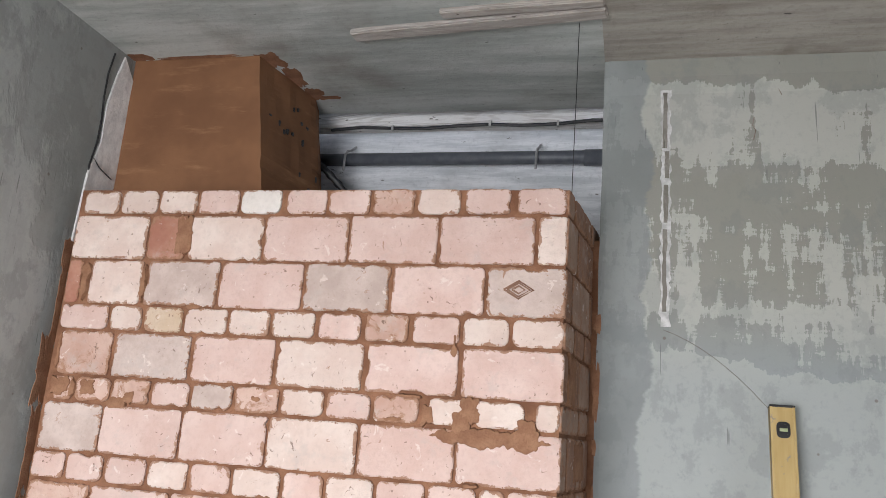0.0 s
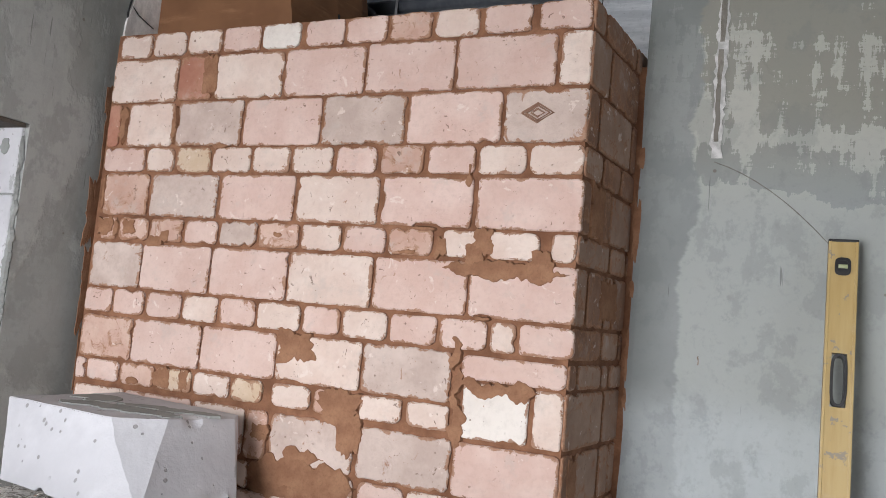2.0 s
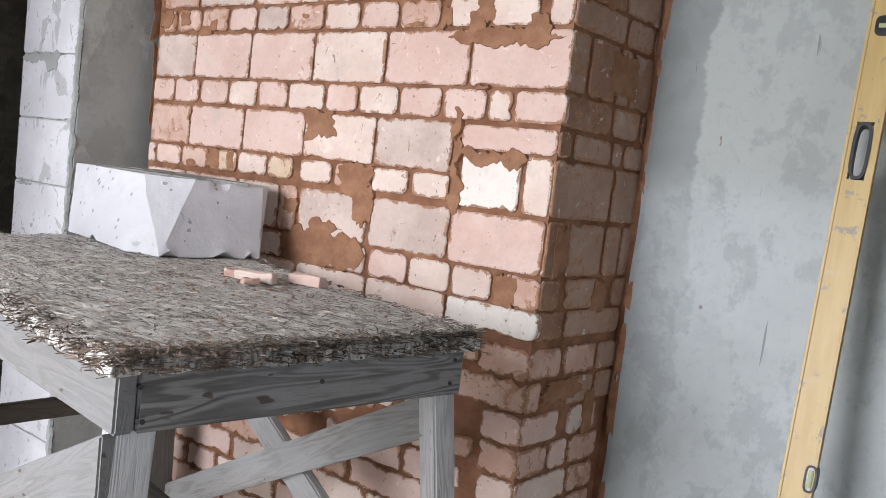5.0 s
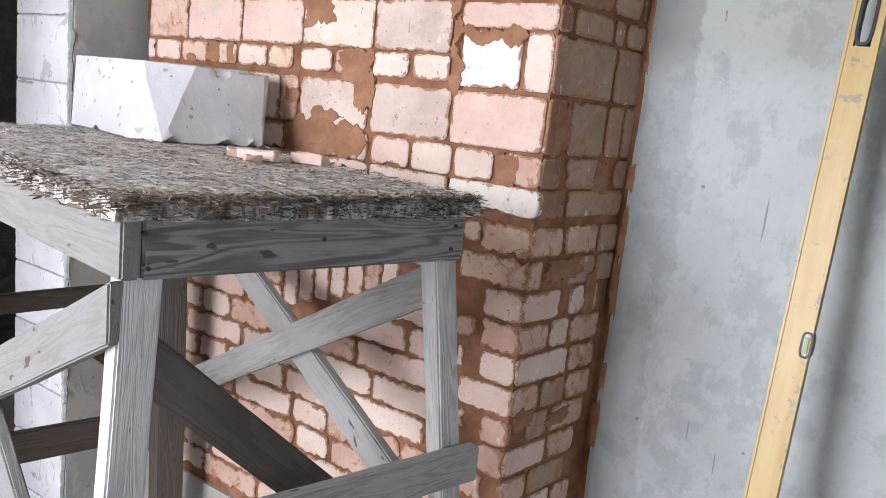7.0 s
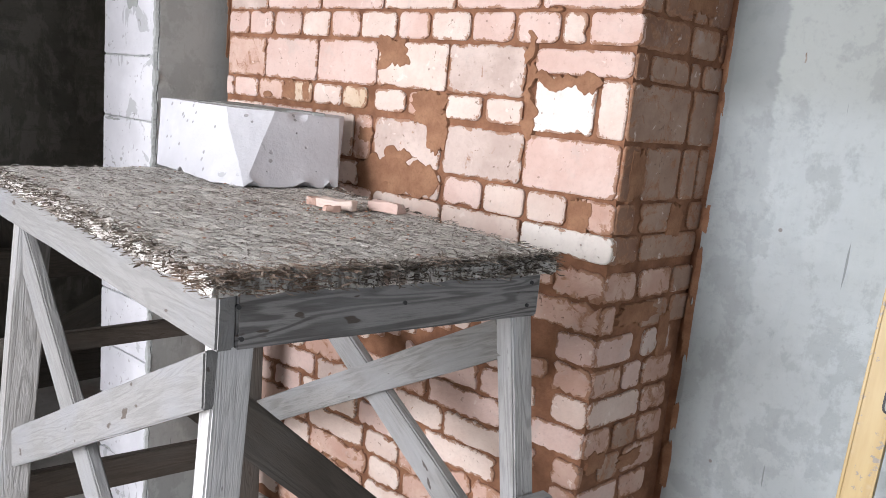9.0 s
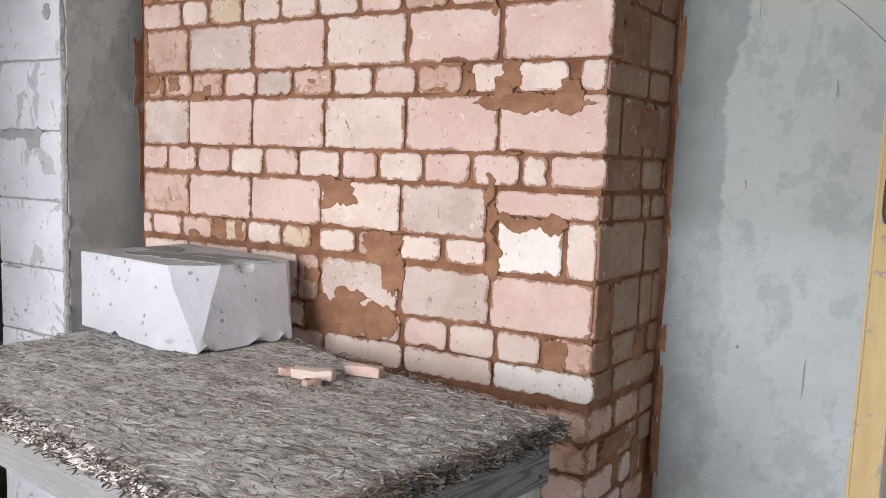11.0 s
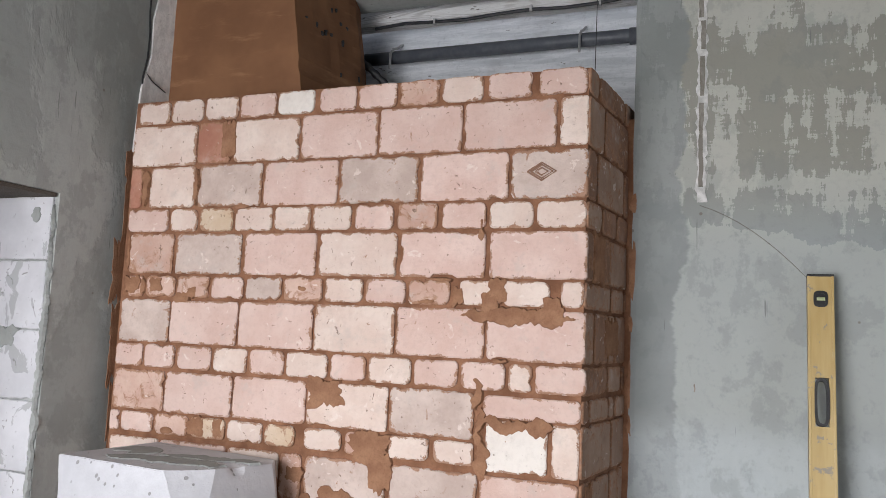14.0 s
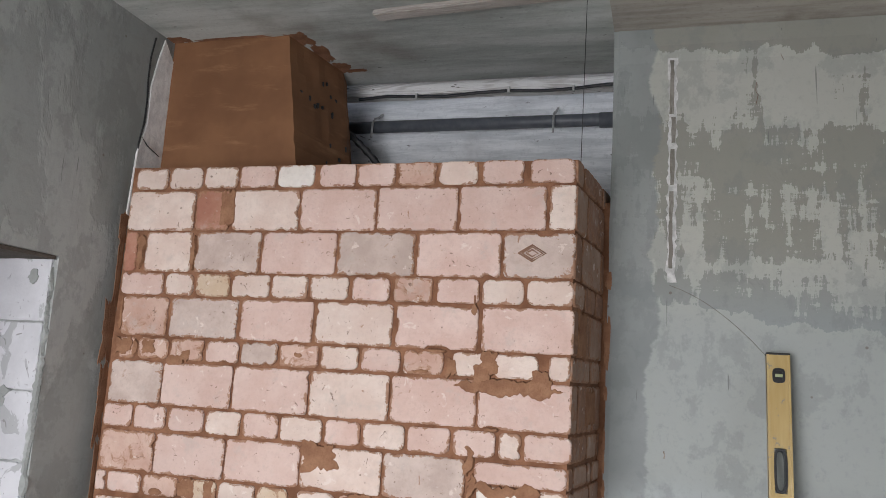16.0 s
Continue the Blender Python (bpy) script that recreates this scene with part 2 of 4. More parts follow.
def concrete_material(name, dark, mid, axis_scale, stains=(0.09, 0.075, 0.06), amount=0.5):
    m = Nodes(name, 0.9)
    v = m.scaled(*axis_scale)
    lines = m.noise(2.5, 7, 0.7, v)
    cloud, fine = m.noise(2.2, 5, 0.6), m.noise(60, 5, 0.7)
    c = m.mix(m.ramp(lines, 0.35, 0.65), dark, mid)
    c = m.mix(m.math("MULTIPLY", m.ramp(cloud, 0.5, 0.72), amount), c, stains)
    c = m.mix(m.math("MULTIPLY", m.ramp(fine, 0.5, 0.75), 0.3), c, tuple(0.5 * k for k in dark))
    specks = m.ramp(m.noise(24, 3, 0.6, m.scaled(1, 2.2, 2.2)), 0.70, 0.74)
    c = m.mix(m.math("MULTIPLY", specks, 0.8), c, (0.06, 0.05, 0.045))
    return m.done(c, m.math("ADD", lines, m.math("MULTIPLY", fine, 0.5)), 0.5, 0.008)


def aac_material(name, scuffed, pitted=0.64):
    m = Nodes(name, 0.93)
    v = m.offset()
    cloud, fine = m.noise(5, 5, 0.6, v), m.noise(130, 3, 0.6, v)
    c = m.mix(m.ramp(cloud, 0.35, 0.7), (0.46, 0.46, 0.48), (0.57, 0.57, 0.59))
    scuff = m.ramp(m.noise(13, 5, 0.62, m.scaled(1, 1, 0.5, (0, 0, 0), v), 1.0), scuffed, scuffed + 0.02)
    c = m.mix(m.math("MULTIPLY", scuff, 0.75), c, (0.32, 0.325, 0.325))
    pits = m.ramp(m.noise(40, 3, 0.5, v, 1.0), pitted, pitted + 0.03)
    if pitted < 0.63:
        pits = m.ramp(m.math("ADD", m.voronoi(34, v), m.math("MULTIPLY", m.noise(60, 2, 0.5, v), 0.25)), 0.30, 0.25)
    pits = m.math("MULTIPLY", pits, m.ramp(m.noise(11, 2, 0.5, v), 0.40, 0.55))
    c = m.mix(m.math("MULTIPLY", pits, 0.7), c, (0.22, 0.21, 0.20))
    rust = m.ramp(m.noise(6, 2, 0.5, m.scaled(1, 1, 1, (4, 9, 2), v)), 0.74, 0.8)
    c = m.mix(m.math("MULTIPLY", rust, 0.5), c, (0.48, 0.34, 0.25))
    h = m.math("SUBTRACT", m.math("ADD", cloud, m.math("MULTIPLY", fine, 0.3)), m.math("MULTIPLY", pits, 1.4))
    return m.done(c, h, 0.5, 0.005)


def wood_material(name, dark, light, grey=0.5, silver=(0.43, 0.42, 0.405), grain=0.7):
    """Sawn board with its grain along local x."""
    m = Nodes(name, 0.8)
    v = m.offset()
    rings = m.noise(4.2, 2, 0.45, m.scaled(0.55, 6, 6, (0, 0, 0), v), 0.8)
    n = m.t.nodes.new("ShaderNodeMath")
    n.operation = "SINE"
    m.put(n.inputs[0], m.math("MULTIPLY", rings, 48.0))
    wave = m.ramp(n.outputs[0], -0.6, 1.0)
    fibre = m.noise(20, 5, 0.7, m.scaled(1.5, 28, 28, (0, 0, 0), v))
    cloud = m.noise(4, 4, 0.6, m.scaled(1, 2.5, 2.5, (0, 0, 0), v))
    c = m.mix(m.math("MULTIPLY", wave, grain), light, dark)
    c = m.mix(m.math("MULTIPLY", m.ramp(fibre, 0.45, 0.72), 0.5), c, dark)
    c = m.mix(m.math("MULTIPLY", m.ramp(cloud, 0.42, 0.66), grey), c, silver)
    nails = m.ramp(m.noise(26, 2, 0.5, m.scaled(0.7, 1.8, 1.8, (0, 0, 0), v)), 0.70, 0.74)
    c = m.mix(m.math("MULTIPLY", nails, 0.85), c, (0.06, 0.045, 0.035))
    return m.done(c, m.math("ADD", m.math("MULTIPLY", wave, 0.4), fibre), 0.5, 0.003)


def plain_material(name, a, b, rough=0.5, metal=0.0, scale=30, bump=0.15, spec=0.4):
    m = Nodes(name, rough, metal, spec)
    n1, n2 = m.noise(scale, 5, 0.6), m.noise(scale * 6, 3, 0.6)
    c = m.mix(m.ramp(n1, 0.35, 0.68), a, b)
    return m.done(c, m.math("ADD", n1, m.math("MULTIPLY", n2, 0.4)), bump, 0.002)


def level_material():
    m = Nodes("yellow_lacquered_aluminium", 0.38, 0.0, 0.5)
    n = m.noise(4, 4, 0.6, m.scaled(1, 9, 9))
    c = m.mix(m.ramp(n, 0.3, 0.7), (0.43, 0.30, 0.115), (0.50, 0.37, 0.165))
    chips = m.ramp(m.noise(34, 5, 0.7), 0.61, 0.635)
    c = m.mix(m.math("MULTIPLY", chips, 0.85), c, (0.25, 0.23, 0.20))
    dust = m.ramp(m.noise(9, 5, 0.7), 0.55, 0.75)
    c = m.mix(m.math("MULTIPLY", dust, 0.35), c, (0.52, 0.46, 0.35))
    return m.done(c, m.math("SUBTRACT", n, m.math("MULTIPLY", chips, 0.4)), 0.2, 0.001)


def strand_material(name, dark, light):
    m = Nodes(name, 0.95)
    r = m.island()
    c = m.mix(m.ramp(r, 0.25, 1.1), dark, light)
    c = m.mix(m.math("MULTIPLY", m.ramp(m.noise(3.2, 4, 0.6), 0.58, 0.72), 0.5), c, (0.36, 0.24, 0.17))
    return m.done(c)


def board_material():
    """Matted wood wool: flat grey crust torn open along the lie of the fibres."""
    m = Nodes("wood_wool_board", 0.96)
    lie = m.scaled(1.0, 3.4, 1, (0, 0, 0))
    slits = m.noise(17, 6, 0.68, lie, 1.6)
    fibre = m.noise(60, 4, 0.7, lie, 0.8)
    cloud, fine = m.noise(3.2, 4, 0.6), m.noise(150, 3, 0.6)
    # crust colour raised, standing in for light from above
    c = m.mix(m.ramp(fibre, 0.34, 0.68), (0.60, 0.575, 0.53), (0.80, 0.78, 0.735))
    c = m.mix(m.math("MULTIPLY", m.ramp(cloud, 0.46, 0.68), 0.6), c, (0.70, 0.685, 0.645))
    tufts = m.ramp(m.noise(11, 5, 0.7, m.scaled(1.0, 2.2, 1, (4, 1, 0)), 1.2), 0.50, 0.60)
    c = m.mix(m.math("MULTIPLY", tufts, 0.45), c, (0.33, 0.305, 0.27))
    c = m.mix(m.math("MULTIPLY", m.ramp(slits, 0.46, 0.40), 0.8), c, (0.12, 0.10, 0.08))
    c = m.mix(m.math("MULTIPLY", m.ramp(m.noise(6, 5, 0.65, m.scaled(0.8, 1.6, 1, (3, 3, 3))), 0.62, 0.70), 0.75), c, (0.27, 0.145, 0.09))
    h = m.math("ADD", m.math("MULTIPLY", m.ramp(slits, 0.38, 0.56), 1.3), m.math("ADD", m.math("MULTIPLY", fibre, 0.6), m.math("MULTIPLY", fine, 0.2)))
    return m.done(c, h, 0.75, 0.006)


M_MORTAR, M_BOX = mortar_material("clay_mortar", (0.16, 0.072, 0.039), (0.30, 0.148, 0.084)), box_material()
M_CLAY = mortar_material("wiped_clay", (0.21, 0.10, 0.056), (0.33, 0.175, 0.10))
M_AAC, M_AAC_JAMB = aac_material("aerated_block", 0.66, 0.61), aac_material("scuffed_aerated_block", 0.585)
M_PLASTER = plaster_material("grey_plaster", (0.222, 0.242, 0.24), (0.318, 0.345, 0.345), (0.405, 0.437, 0.438), band=0.185)
M_PLASTER_LEFT = plaster_material("grey_plaster_smooth", (0.25, 0.262, 0.25), (0.32, 0.335, 0.322), (0.40, 0.415, 0.40), 0.5, 0.8)
# Dark plaster, also put on the unseen walls so that they bounce less light.
M_PLASTER_FAR = plaster_material("dark_plaster", (0.13, 0.12, 0.10), (0.22, 0.205, 0.18), (0.30, 0.285, 0.25), 1.3)
M_CEILING = concrete_material("board_marked_concrete", (0.33, 0.35, 0.33), (0.53, 0.555, 0.53), (0.5, 3.2, 3.2), (0.17, 0.135, 0.105))
M_CEILING_DIRTY = concrete_material("dirty_concrete", (0.28, 0.255, 0.22), (0.42, 0.395, 0.35), (0.8, 6, 6), (0.13, 0.10, 0.075), 0.8)
# Whitewash raised in colour for light that doesn't reach behind the stove.
M_REAR = concrete_material("brightened_whitewashed_wall", (0.56, 0.59, 0.61), (0.84, 0.86, 0.88), (1.1, 6, 9), (0.16, 0.15, 0.14), 0.45)
M_FLOOR = concrete_material("dusty_concrete_floor", (0.33, 0.31, 0.28), (0.47, 0.45, 0.42), (2, 2, 2), (0.27, 0.17, 0.12))
M_RAW = concrete_material("broken_concrete", (0.62, 0.61, 0.60), (0.86, 0.85, 0.83), (9, 9, 6), (0.40, 0.36, 0.33), 0.4)
M_GYPSUM = plain_material("rough_gypsum", (0.42, 0.42, 0.405), (0.66, 0.655, 0.64), 0.9, 0, 40, 0.6)
M_WOOD = wood_material("weathered_board", (0.10, 0.096, 0.09), (0.29, 0.283, 0.27), 0.8, (0.295, 0.298, 0.30), 0.35)
M_WOOD_DARK = wood_material("dark_weathered_board", (0.05, 0.047, 0.044), (0.22, 0.215, 0.21), 0.4, (0.25, 0.25, 0.25))
M_WOOD_PALE = wood_material("pale_weathered_board", (0.10, 0.098, 0.093), (0.20, 0.197, 0.19), 0.75, (0.20, 0.203, 0.207), 0.25)
# Brown wood, darkened so that its tone holds the shade under the table.
M_WOOD_BROWN_SHADED = wood_material("shaded_brown_board", (0.038, 0.031, 0.025), (0.095, 0.08, 0.066), 0.5, (0.10, 0.094, 0.085), 0.3)
# Limewash on the beam, lightened for the same missing light.
M_WOOD_WHITE = wood_material("brightened_limewashed_timber", (0.46, 0.43, 0.40), (0.80, 0.79, 0.77), 0.8, (0.84, 0.835, 0.82))
M_WOOD_LEG = wood_material("silvered_post", (0.17, 0.165, 0.155), (0.44, 0.435, 0.425), 0.8, (0.46, 0.465, 0.47), 0.4)
M_LATH = wood_material("raw_lath", (0.22, 0.19, 0.165), (0.46, 0.42, 0.385), 0.6, (0.48, 0.455, 0.43), 0.4)
M_PIPE = plain_material("grey_plastic_pipe", (0.085, 0.095, 0.11), (0.12, 0.13, 0.145), 0.45)
M_BLACK = plain_material("black_plastic", (0.015, 0.015, 0.016), (0.035, 0.035, 0.036), 0.45)
M_STEEL = plain_material("galvanised_steel", (0.36, 0.36, 0.36), (0.5, 0.5, 0.5), 0.5, 0.6)
M_YELLOW = level_material()
M_VIAL = plain_material("pale_green_vial", (0.36, 0.42, 0.22), (0.46, 0.50, 0.32), 0.15)
# One wool, two tones: top strands lightened as lit, edge strands darkened as shaded.
M_BOARD, M_STRAND, M_STRAND_EDGE_SHADED = board_material(), strand_material("wood_wool_strands", (0.20, 0.18, 0.155), (0.74, 0.71, 0.66)), strand_material("wood_wool_shaded_edge_strands", (0.085, 0.068, 0.053), (0.33, 0.29, 0.25))
M_GRIME = plain_material("dry_debris", (0.16, 0.12, 0.09), (0.34, 0.29, 0.25), 0.95, 0, 30, 0.6)


# ---------------------------------------------------------------- mesh helpers
def world_of(ob):
    m = ob.matrix_basis.copy()
    return world_of(ob.parent) @ ob.matrix_parent_inverse @ m if ob.parent else m


def link(name, bm, material, m=Matrix(), parent=None, label="", smooth=False):
    """One mesh object from a bmesh, at the pose m of the world."""
    mesh = bpy.data.meshes.new(name)
    bmesh.ops.recalc_face_normals(bm, faces=bm.faces)
    if smooth:
        for f in bm.faces:
            f.smooth = True
    bm.to_mesh(mesh)
    bm.free()
    mesh.materials.append(material)
    ob = new(name, mesh)
    if parent:
        ob.parent = parent
        ob.matrix_parent_inverse = world_of(parent).inverted()
    ob.matrix_basis = m
    return tagged(ob, label)


def part(name, bm, material, parent, label="", m=Matrix(), smooth=False):
    return link(name, bm, material, m, parent, label, smooth)


def thing(name, place, label, category, group=""):
    ob = new(name)
    ob.empty_display_size = 0.05
    ob.matrix_basis = Matrix.Translation(place)
    return tagged(ob, label, category, group)


def setting(name, bm, material, label, m=Matrix(), category=""):
    return tagged(link(name, bm, material, m), label, category, "", "structure")


def box(x0, x1, y0, y1, z0, z1, bm=None, bevel=0.0, cuts=0):
    bm = bm or bmesh.new()
    made = bmesh.ops.create_cube(bm, size=1, matrix=Matrix.LocRotScale(((x0 + x1) / 2, (y0 + y1) / 2, (z0 + z1) / 2), None, (x1 - x0, y1 - y0, z1 - z0)))
    edges = list({e for v in made["verts"] for e in v.link_edges})
    if bevel:
        bmesh.ops.bevel(bm, geom=edges, offset=bevel, segments=2, affect="EDGES", profile=0.6)
    elif cuts:
        bmesh.ops.subdivide_edges(bm, edges=edges, cuts=cuts, use_grid_fill=True)
    return bm


def shake(bm, size, amount, seed=0.0):
    for v in bm.verts:
        v.co += noise.noise_vector(v.co / size + Vector((seed, seed * 1.7, -seed))) * amount
    return bm


def board(p0, p1, wide, thick, up=(0, 0, 1), ends=0.0, wear=0.0012, seed=0.0):
    """A sawn board from p0 to p1: its bmesh, with x along it and z across its wide face, and its pose."""
    a, b = Vector(p0), Vector(p1)
    x = (b - a).normalized()
    y = Vector(up).cross(x).normalized()
    z = x.cross(y)
    size = (b - a).length + 2 * ends
    bm = box(-size / 2, size / 2, -thick / 2, thick / 2, -wide / 2, wide / 2)
    bmesh.ops.subdivide_edges(bm, edges=[e for e in bm.edges if abs((e.verts[0].co - e.verts[1].co).x) > size / 2], cuts=max(3, int(size / 0.08)))
    bmesh.ops.bevel(bm, geom=[e for e in bm.edges if len(e.link_faces) == 2 and e.calc_face_angle(0) > 0.5], offset=0.0035, segments=2, affect="EDGES")
    shake(bm, 0.13, wear, seed)
    m = Matrix((x, y, z)).transposed().to_4x4()
    m.translation = (a + b) / 2
    return bm, m


def tube(points, radius, sides=10):
    """A round bar through the points."""
    bm = bmesh.new()
    rings = []
    pts = [Vector(p) for p in points]
    for n, p in enumerate(pts):
        way = (pts[min(n + 1, len(pts) - 1)] - pts[max(n - 1, 0)]).normalized()
        side = way.orthogonal().normalized() if abs(way.z) > 0.9 else way.cross(Vector((0, 0, 1))).normalized()
        over = side.cross(way)
        rings.append([bm.verts.new(p + radius * (math.cos(a) * side + math.sin(a) * over)) for a in (2 * math.pi * k / sides for k in range(sides))])
    for r, s in zip(rings, rings[1:]):
        for k in range(sides):
            bm.faces.new((r[k], r[(k + 1) % sides], s[(k + 1) % sides], s[k]))
    for ring in (rings[0], rings[-1]):
        bm.faces.new(ring)
    return bm


def slab(outline, depth, bevel, rng, jitter=0.0, border=0.0):
    """A flat piece in the x-z plane with the given outline, its face at y = -depth, its edge eased. border: the breadth
    of the strip along its edge in which the point attribute "rim" falls from 1 to 0."""
    bm = bmesh.new()
    rim = bm.verts.layers.float.new("rim")
    pts = [Vector((x + rng.uniform(-jitter, jitter), 0, z + rng.uniform(-jitter, jitter))) for x, z in outline]
    half_x, half_z = max(abs(p.x) for p in pts), max(abs(p.z) for p in pts)
    levels = [(0.012, 0.0, 1.0), (-depth + bevel * 0.7, 0.0, 1.0), (-depth, bevel, 1.0)]
    if border:
        levels.append((-depth - 0.0003, bevel + min(border, 0.6 * half_z, 0.6 * half_x), 0.0))
    rings = []
    for y, inset, value in levels:
        ring = []
        for p in pts:
            if border:
                q = Vector((p.x * (1 - inset / half_x), 0, p.z * (1 - inset / half_z)))
            else:
                q = p - p.normalized() * min(inset, 0.5 * p.length)
            v = bm.verts.new((q.x, y, q.z))
            v[rim] = value
            ring.append(v)
        rings.append(ring)
    n = len(pts)
    for r, s in zip(rings, rings[1:]):
        for k in range(n):
            bm.faces.new((r[k], r[(k + 1) % n], s[(k + 1) % n], s[k]))
    bm.faces.new(rings[-1])
    return bm


def rounded(w, h, r, rng, rough):
    """A worn oblong's outline round the origin."""
    pts = []
    for cx, cz, a0 in ((w / 2, -h / 2, -90), (w / 2, h / 2, 0), (-w / 2, h / 2, 90), (-w / 2, -h / 2, 180)):
        rr = r * rng.uniform(0.6, 1.5)
        ox, oz = cx - math.copysign(rr, cx), cz - math.copysign(rr, cz)
        for k in range(4):
            a = radians(a0 + 30 * k)
            pts.append((ox + rr * math.cos(a), oz + rr * math.sin(a)))
    full = []
    for (x0, z0), (x1, z1) in zip(pts, pts[1:] + pts[:1]):
        steps = max(1, int(math.hypot(x1 - x0, z1 - z0) / 0.0125))
        bite, bite_at, bite_w = (rng.uniform(0.003, 0.008) if rng.random() < 130 * rough else 0.0), rng.random(), rng.uniform(0.06, 0.16)
        for k in range(steps):
            f = k / steps
            wobble = rough if steps > 1 and k else rough * 0.5
            x, z = x0 + (x1 - x0) * f + rng.uniform(-wobble, wobble), z0 + (z1 - z0) * f + rng.uniform(-wobble, wobble)
            if steps > 2 and abs(f - bite_at) < bite_w:
                x -= math.copysign(bite, x) if abs(x1 - x0) < abs(z1 - z0) else 0.0
                z -= math.copysign(bite, z) if abs(x1 - x0) >= abs(z1 - z0) else 0.0
            full.append((x, z))
    return full


def wiped(w, h, rng, depth=0.003):
    """A ragged patch of clay wiped onto a face, in the x-z plane round the origin, thin at its edge."""
    tall = h > w
    a, c = (h, w) if tall else (w, h)
    n = max(10, int(a / 0.004))
    seed = rng.uniform(0, 90)
    bm = bmesh.new()
    columns = []
    for k in range(n + 1):
        f = k / n
        swell = 1 - abs(2 * f - 1) ** 5
        pair = []
        for side in (-1, 1):
            ragged = (1 + c / 0.05) * 0.010 * noise.noise(Vector((f * a / 0.042, seed, 3 * side))) + 0.009 * noise.noise(Vector((f * a / 0.011, seed, 9 * side)))
            pair.append(side * (c / 2 * swell) + ragged * min(1.0, 3 * swell + 0.2, c / 0.03))
        lo, hi = min(pair), max(pair)
        ease = min(0.0035, 0.3 * (hi - lo))
        x = -a / 2 + a * f
        line = []
        for z, y in ((lo, 0.004), (lo + ease, -depth), (hi - ease, -depth - 0.0006), (hi, 0.004)):
            y = 0.004 if k in (0, n) else y + 0.0008 * noise.noise(Vector((x * 60, z * 60, seed)))
            line.append(bm.verts.new((z, y, -x) if tall else (x, y, z)))
        columns.append(line)
    for r, s in zip(columns, columns[1:]):
        for k in range(3):
            bm.faces.new((r[k], r[k + 1], s[k + 1], s[k]))
    return bm


def daub(w, h, rng, depth=0.003):
    """A ragged dab of clay in the x-z plane round the origin, its rim broken and thin."""
    seed = rng.uniform(0, 90)
    n = max(36, int((w + h) / 0.0035))
    bm = bmesh.new()
    middle = bm.verts.new((0, -depth - 0.0006, 0))
    rings = []
    for share, y in ((0.62, -depth - 0.0003), (0.93, -depth), (1.0, 0.004)):
        ring_ = []
        for k in range(n):
            a = 2 * math.pi * k / n
            u, v = math.cos(a), math.sin(a)
            square = 1 / max(abs(u), abs(v)) ** 0.75
            r = 1 + 0.34 * noise.noise(Vector((1.3 * u, 1.3 * v, seed))) + 0.26 * noise.noise(Vector((3.4 * u, 3.4 * v, seed + 5))) + 0.17 * noise.noise(Vector((9 * u, 9 * v, seed + 9)))
            r += 0.10 * noise.noise(Vector((22 * u, 22 * v, seed + 3)))
            ring_.append(bm.verts.new((0.5 * w * u * square * r * share, y + 0.0006 * noise.noise(Vector((u * 9, v * 9, share * 7 + seed))), 0.5 * h * v * square * r * share)))
        rings.append(ring_)
    for k in range(n):
        j = (k + 1) % n
        bm.faces.new((middle, rings[0][k], rings[0][j]))
        for r, t in zip(rings, rings[1:]):
            bm.faces.new((r[k], t[k], t[j], r[j]))
    return bm


# ---------------------------------------------------------------- the shell of the room
WALL_Y = 0.337
setting("floor", shake(box(-3.4, ROOM_X1 + 0.3, ROOM_Y0 - 0.3, 1.2, -0.2, 0, cuts=30), 0.3, 0.004), M_FLOOR, "dusty grey concrete floor strewn with crumbs", category="floor")
setting("ceiling", box(ROOM_X0 - 0.32, 0.062, ROOM_Y0, 0.64, CEIL, CEIL + 0.2), M_CEILING, "grey concrete ceiling with board marks and stains", category="ceiling")
setting("ceiling_2", box(0.062, ROOM_X1, ROOM_Y0, WALL_Y + 0.05, CEIL - 0.004, CEIL + 0.2), M_CEILING_DIRTY, "dirty brownish concrete ceiling", category="ceiling")
setting("ceiling_3", box(-3.4, ROOM_X0 - 0.32, ROOM_Y0, 1.2, CEIL, CEIL + 0.2), M_CEILING_DIRTY, "dark concrete ceiling of the next room", category="ceiling")
setting("ceiling_4", box(-1.75, ROOM_X1, 0.80, 1.2, 3.20, 3.3), M_CEILING_DIRTY, "dark slab over the gap behind the stove", category="ceiling")


def back_wall():
    """The plastered wall beside the stove, its free edge a little uneven."""
    bm = bmesh.new()
    xs = [0.060] + [0.075 + 0.12 * k for k in range(25)]
    zs = [CEIL * k / 60 for k in range(61)]
    grid = []
    for z in zs:
        line = []
        for n, x in enumerate(xs):
            y = WALL_Y + 0.004 * noise.noise(Vector((x * 2, z * 2, 3)))
            if n == 0:
                x += 0.006 * noise.noise(Vector((z * 7, 1, 1))) + 0.003 * noise.noise(Vector((z * 25, 5, 1)))
                y += 0.004
            y -= 0.035 * max(0.0, (z - 2.86) / 0.115) ** 2       # the plaster sweeps into the ceiling
            line.append(bm.verts.new((x, y, z)))
        grid.append(line)
    for a, b in zip(grid, grid[1:]):
        for k in range(len(xs) - 1):
            bm.faces.new((a[k], a[k + 1], b[k + 1], b[k]))
    rim = [line[0] for line in grid]
    back = [bm.verts.new((v.co.x, 0.62, v.co.z)) for v in rim]
    for k in range(len(rim) - 1):
        bm.faces.new((rim[k], rim[k + 1], back[k + 1], back[k]))
    far = [bm.verts.new((ROOM_X1, 0.62, 0)), bm.verts.new((ROOM_X1, 0.62, CEIL))]
    bm.faces.new(back + [far[1], far[0]])
    return bm


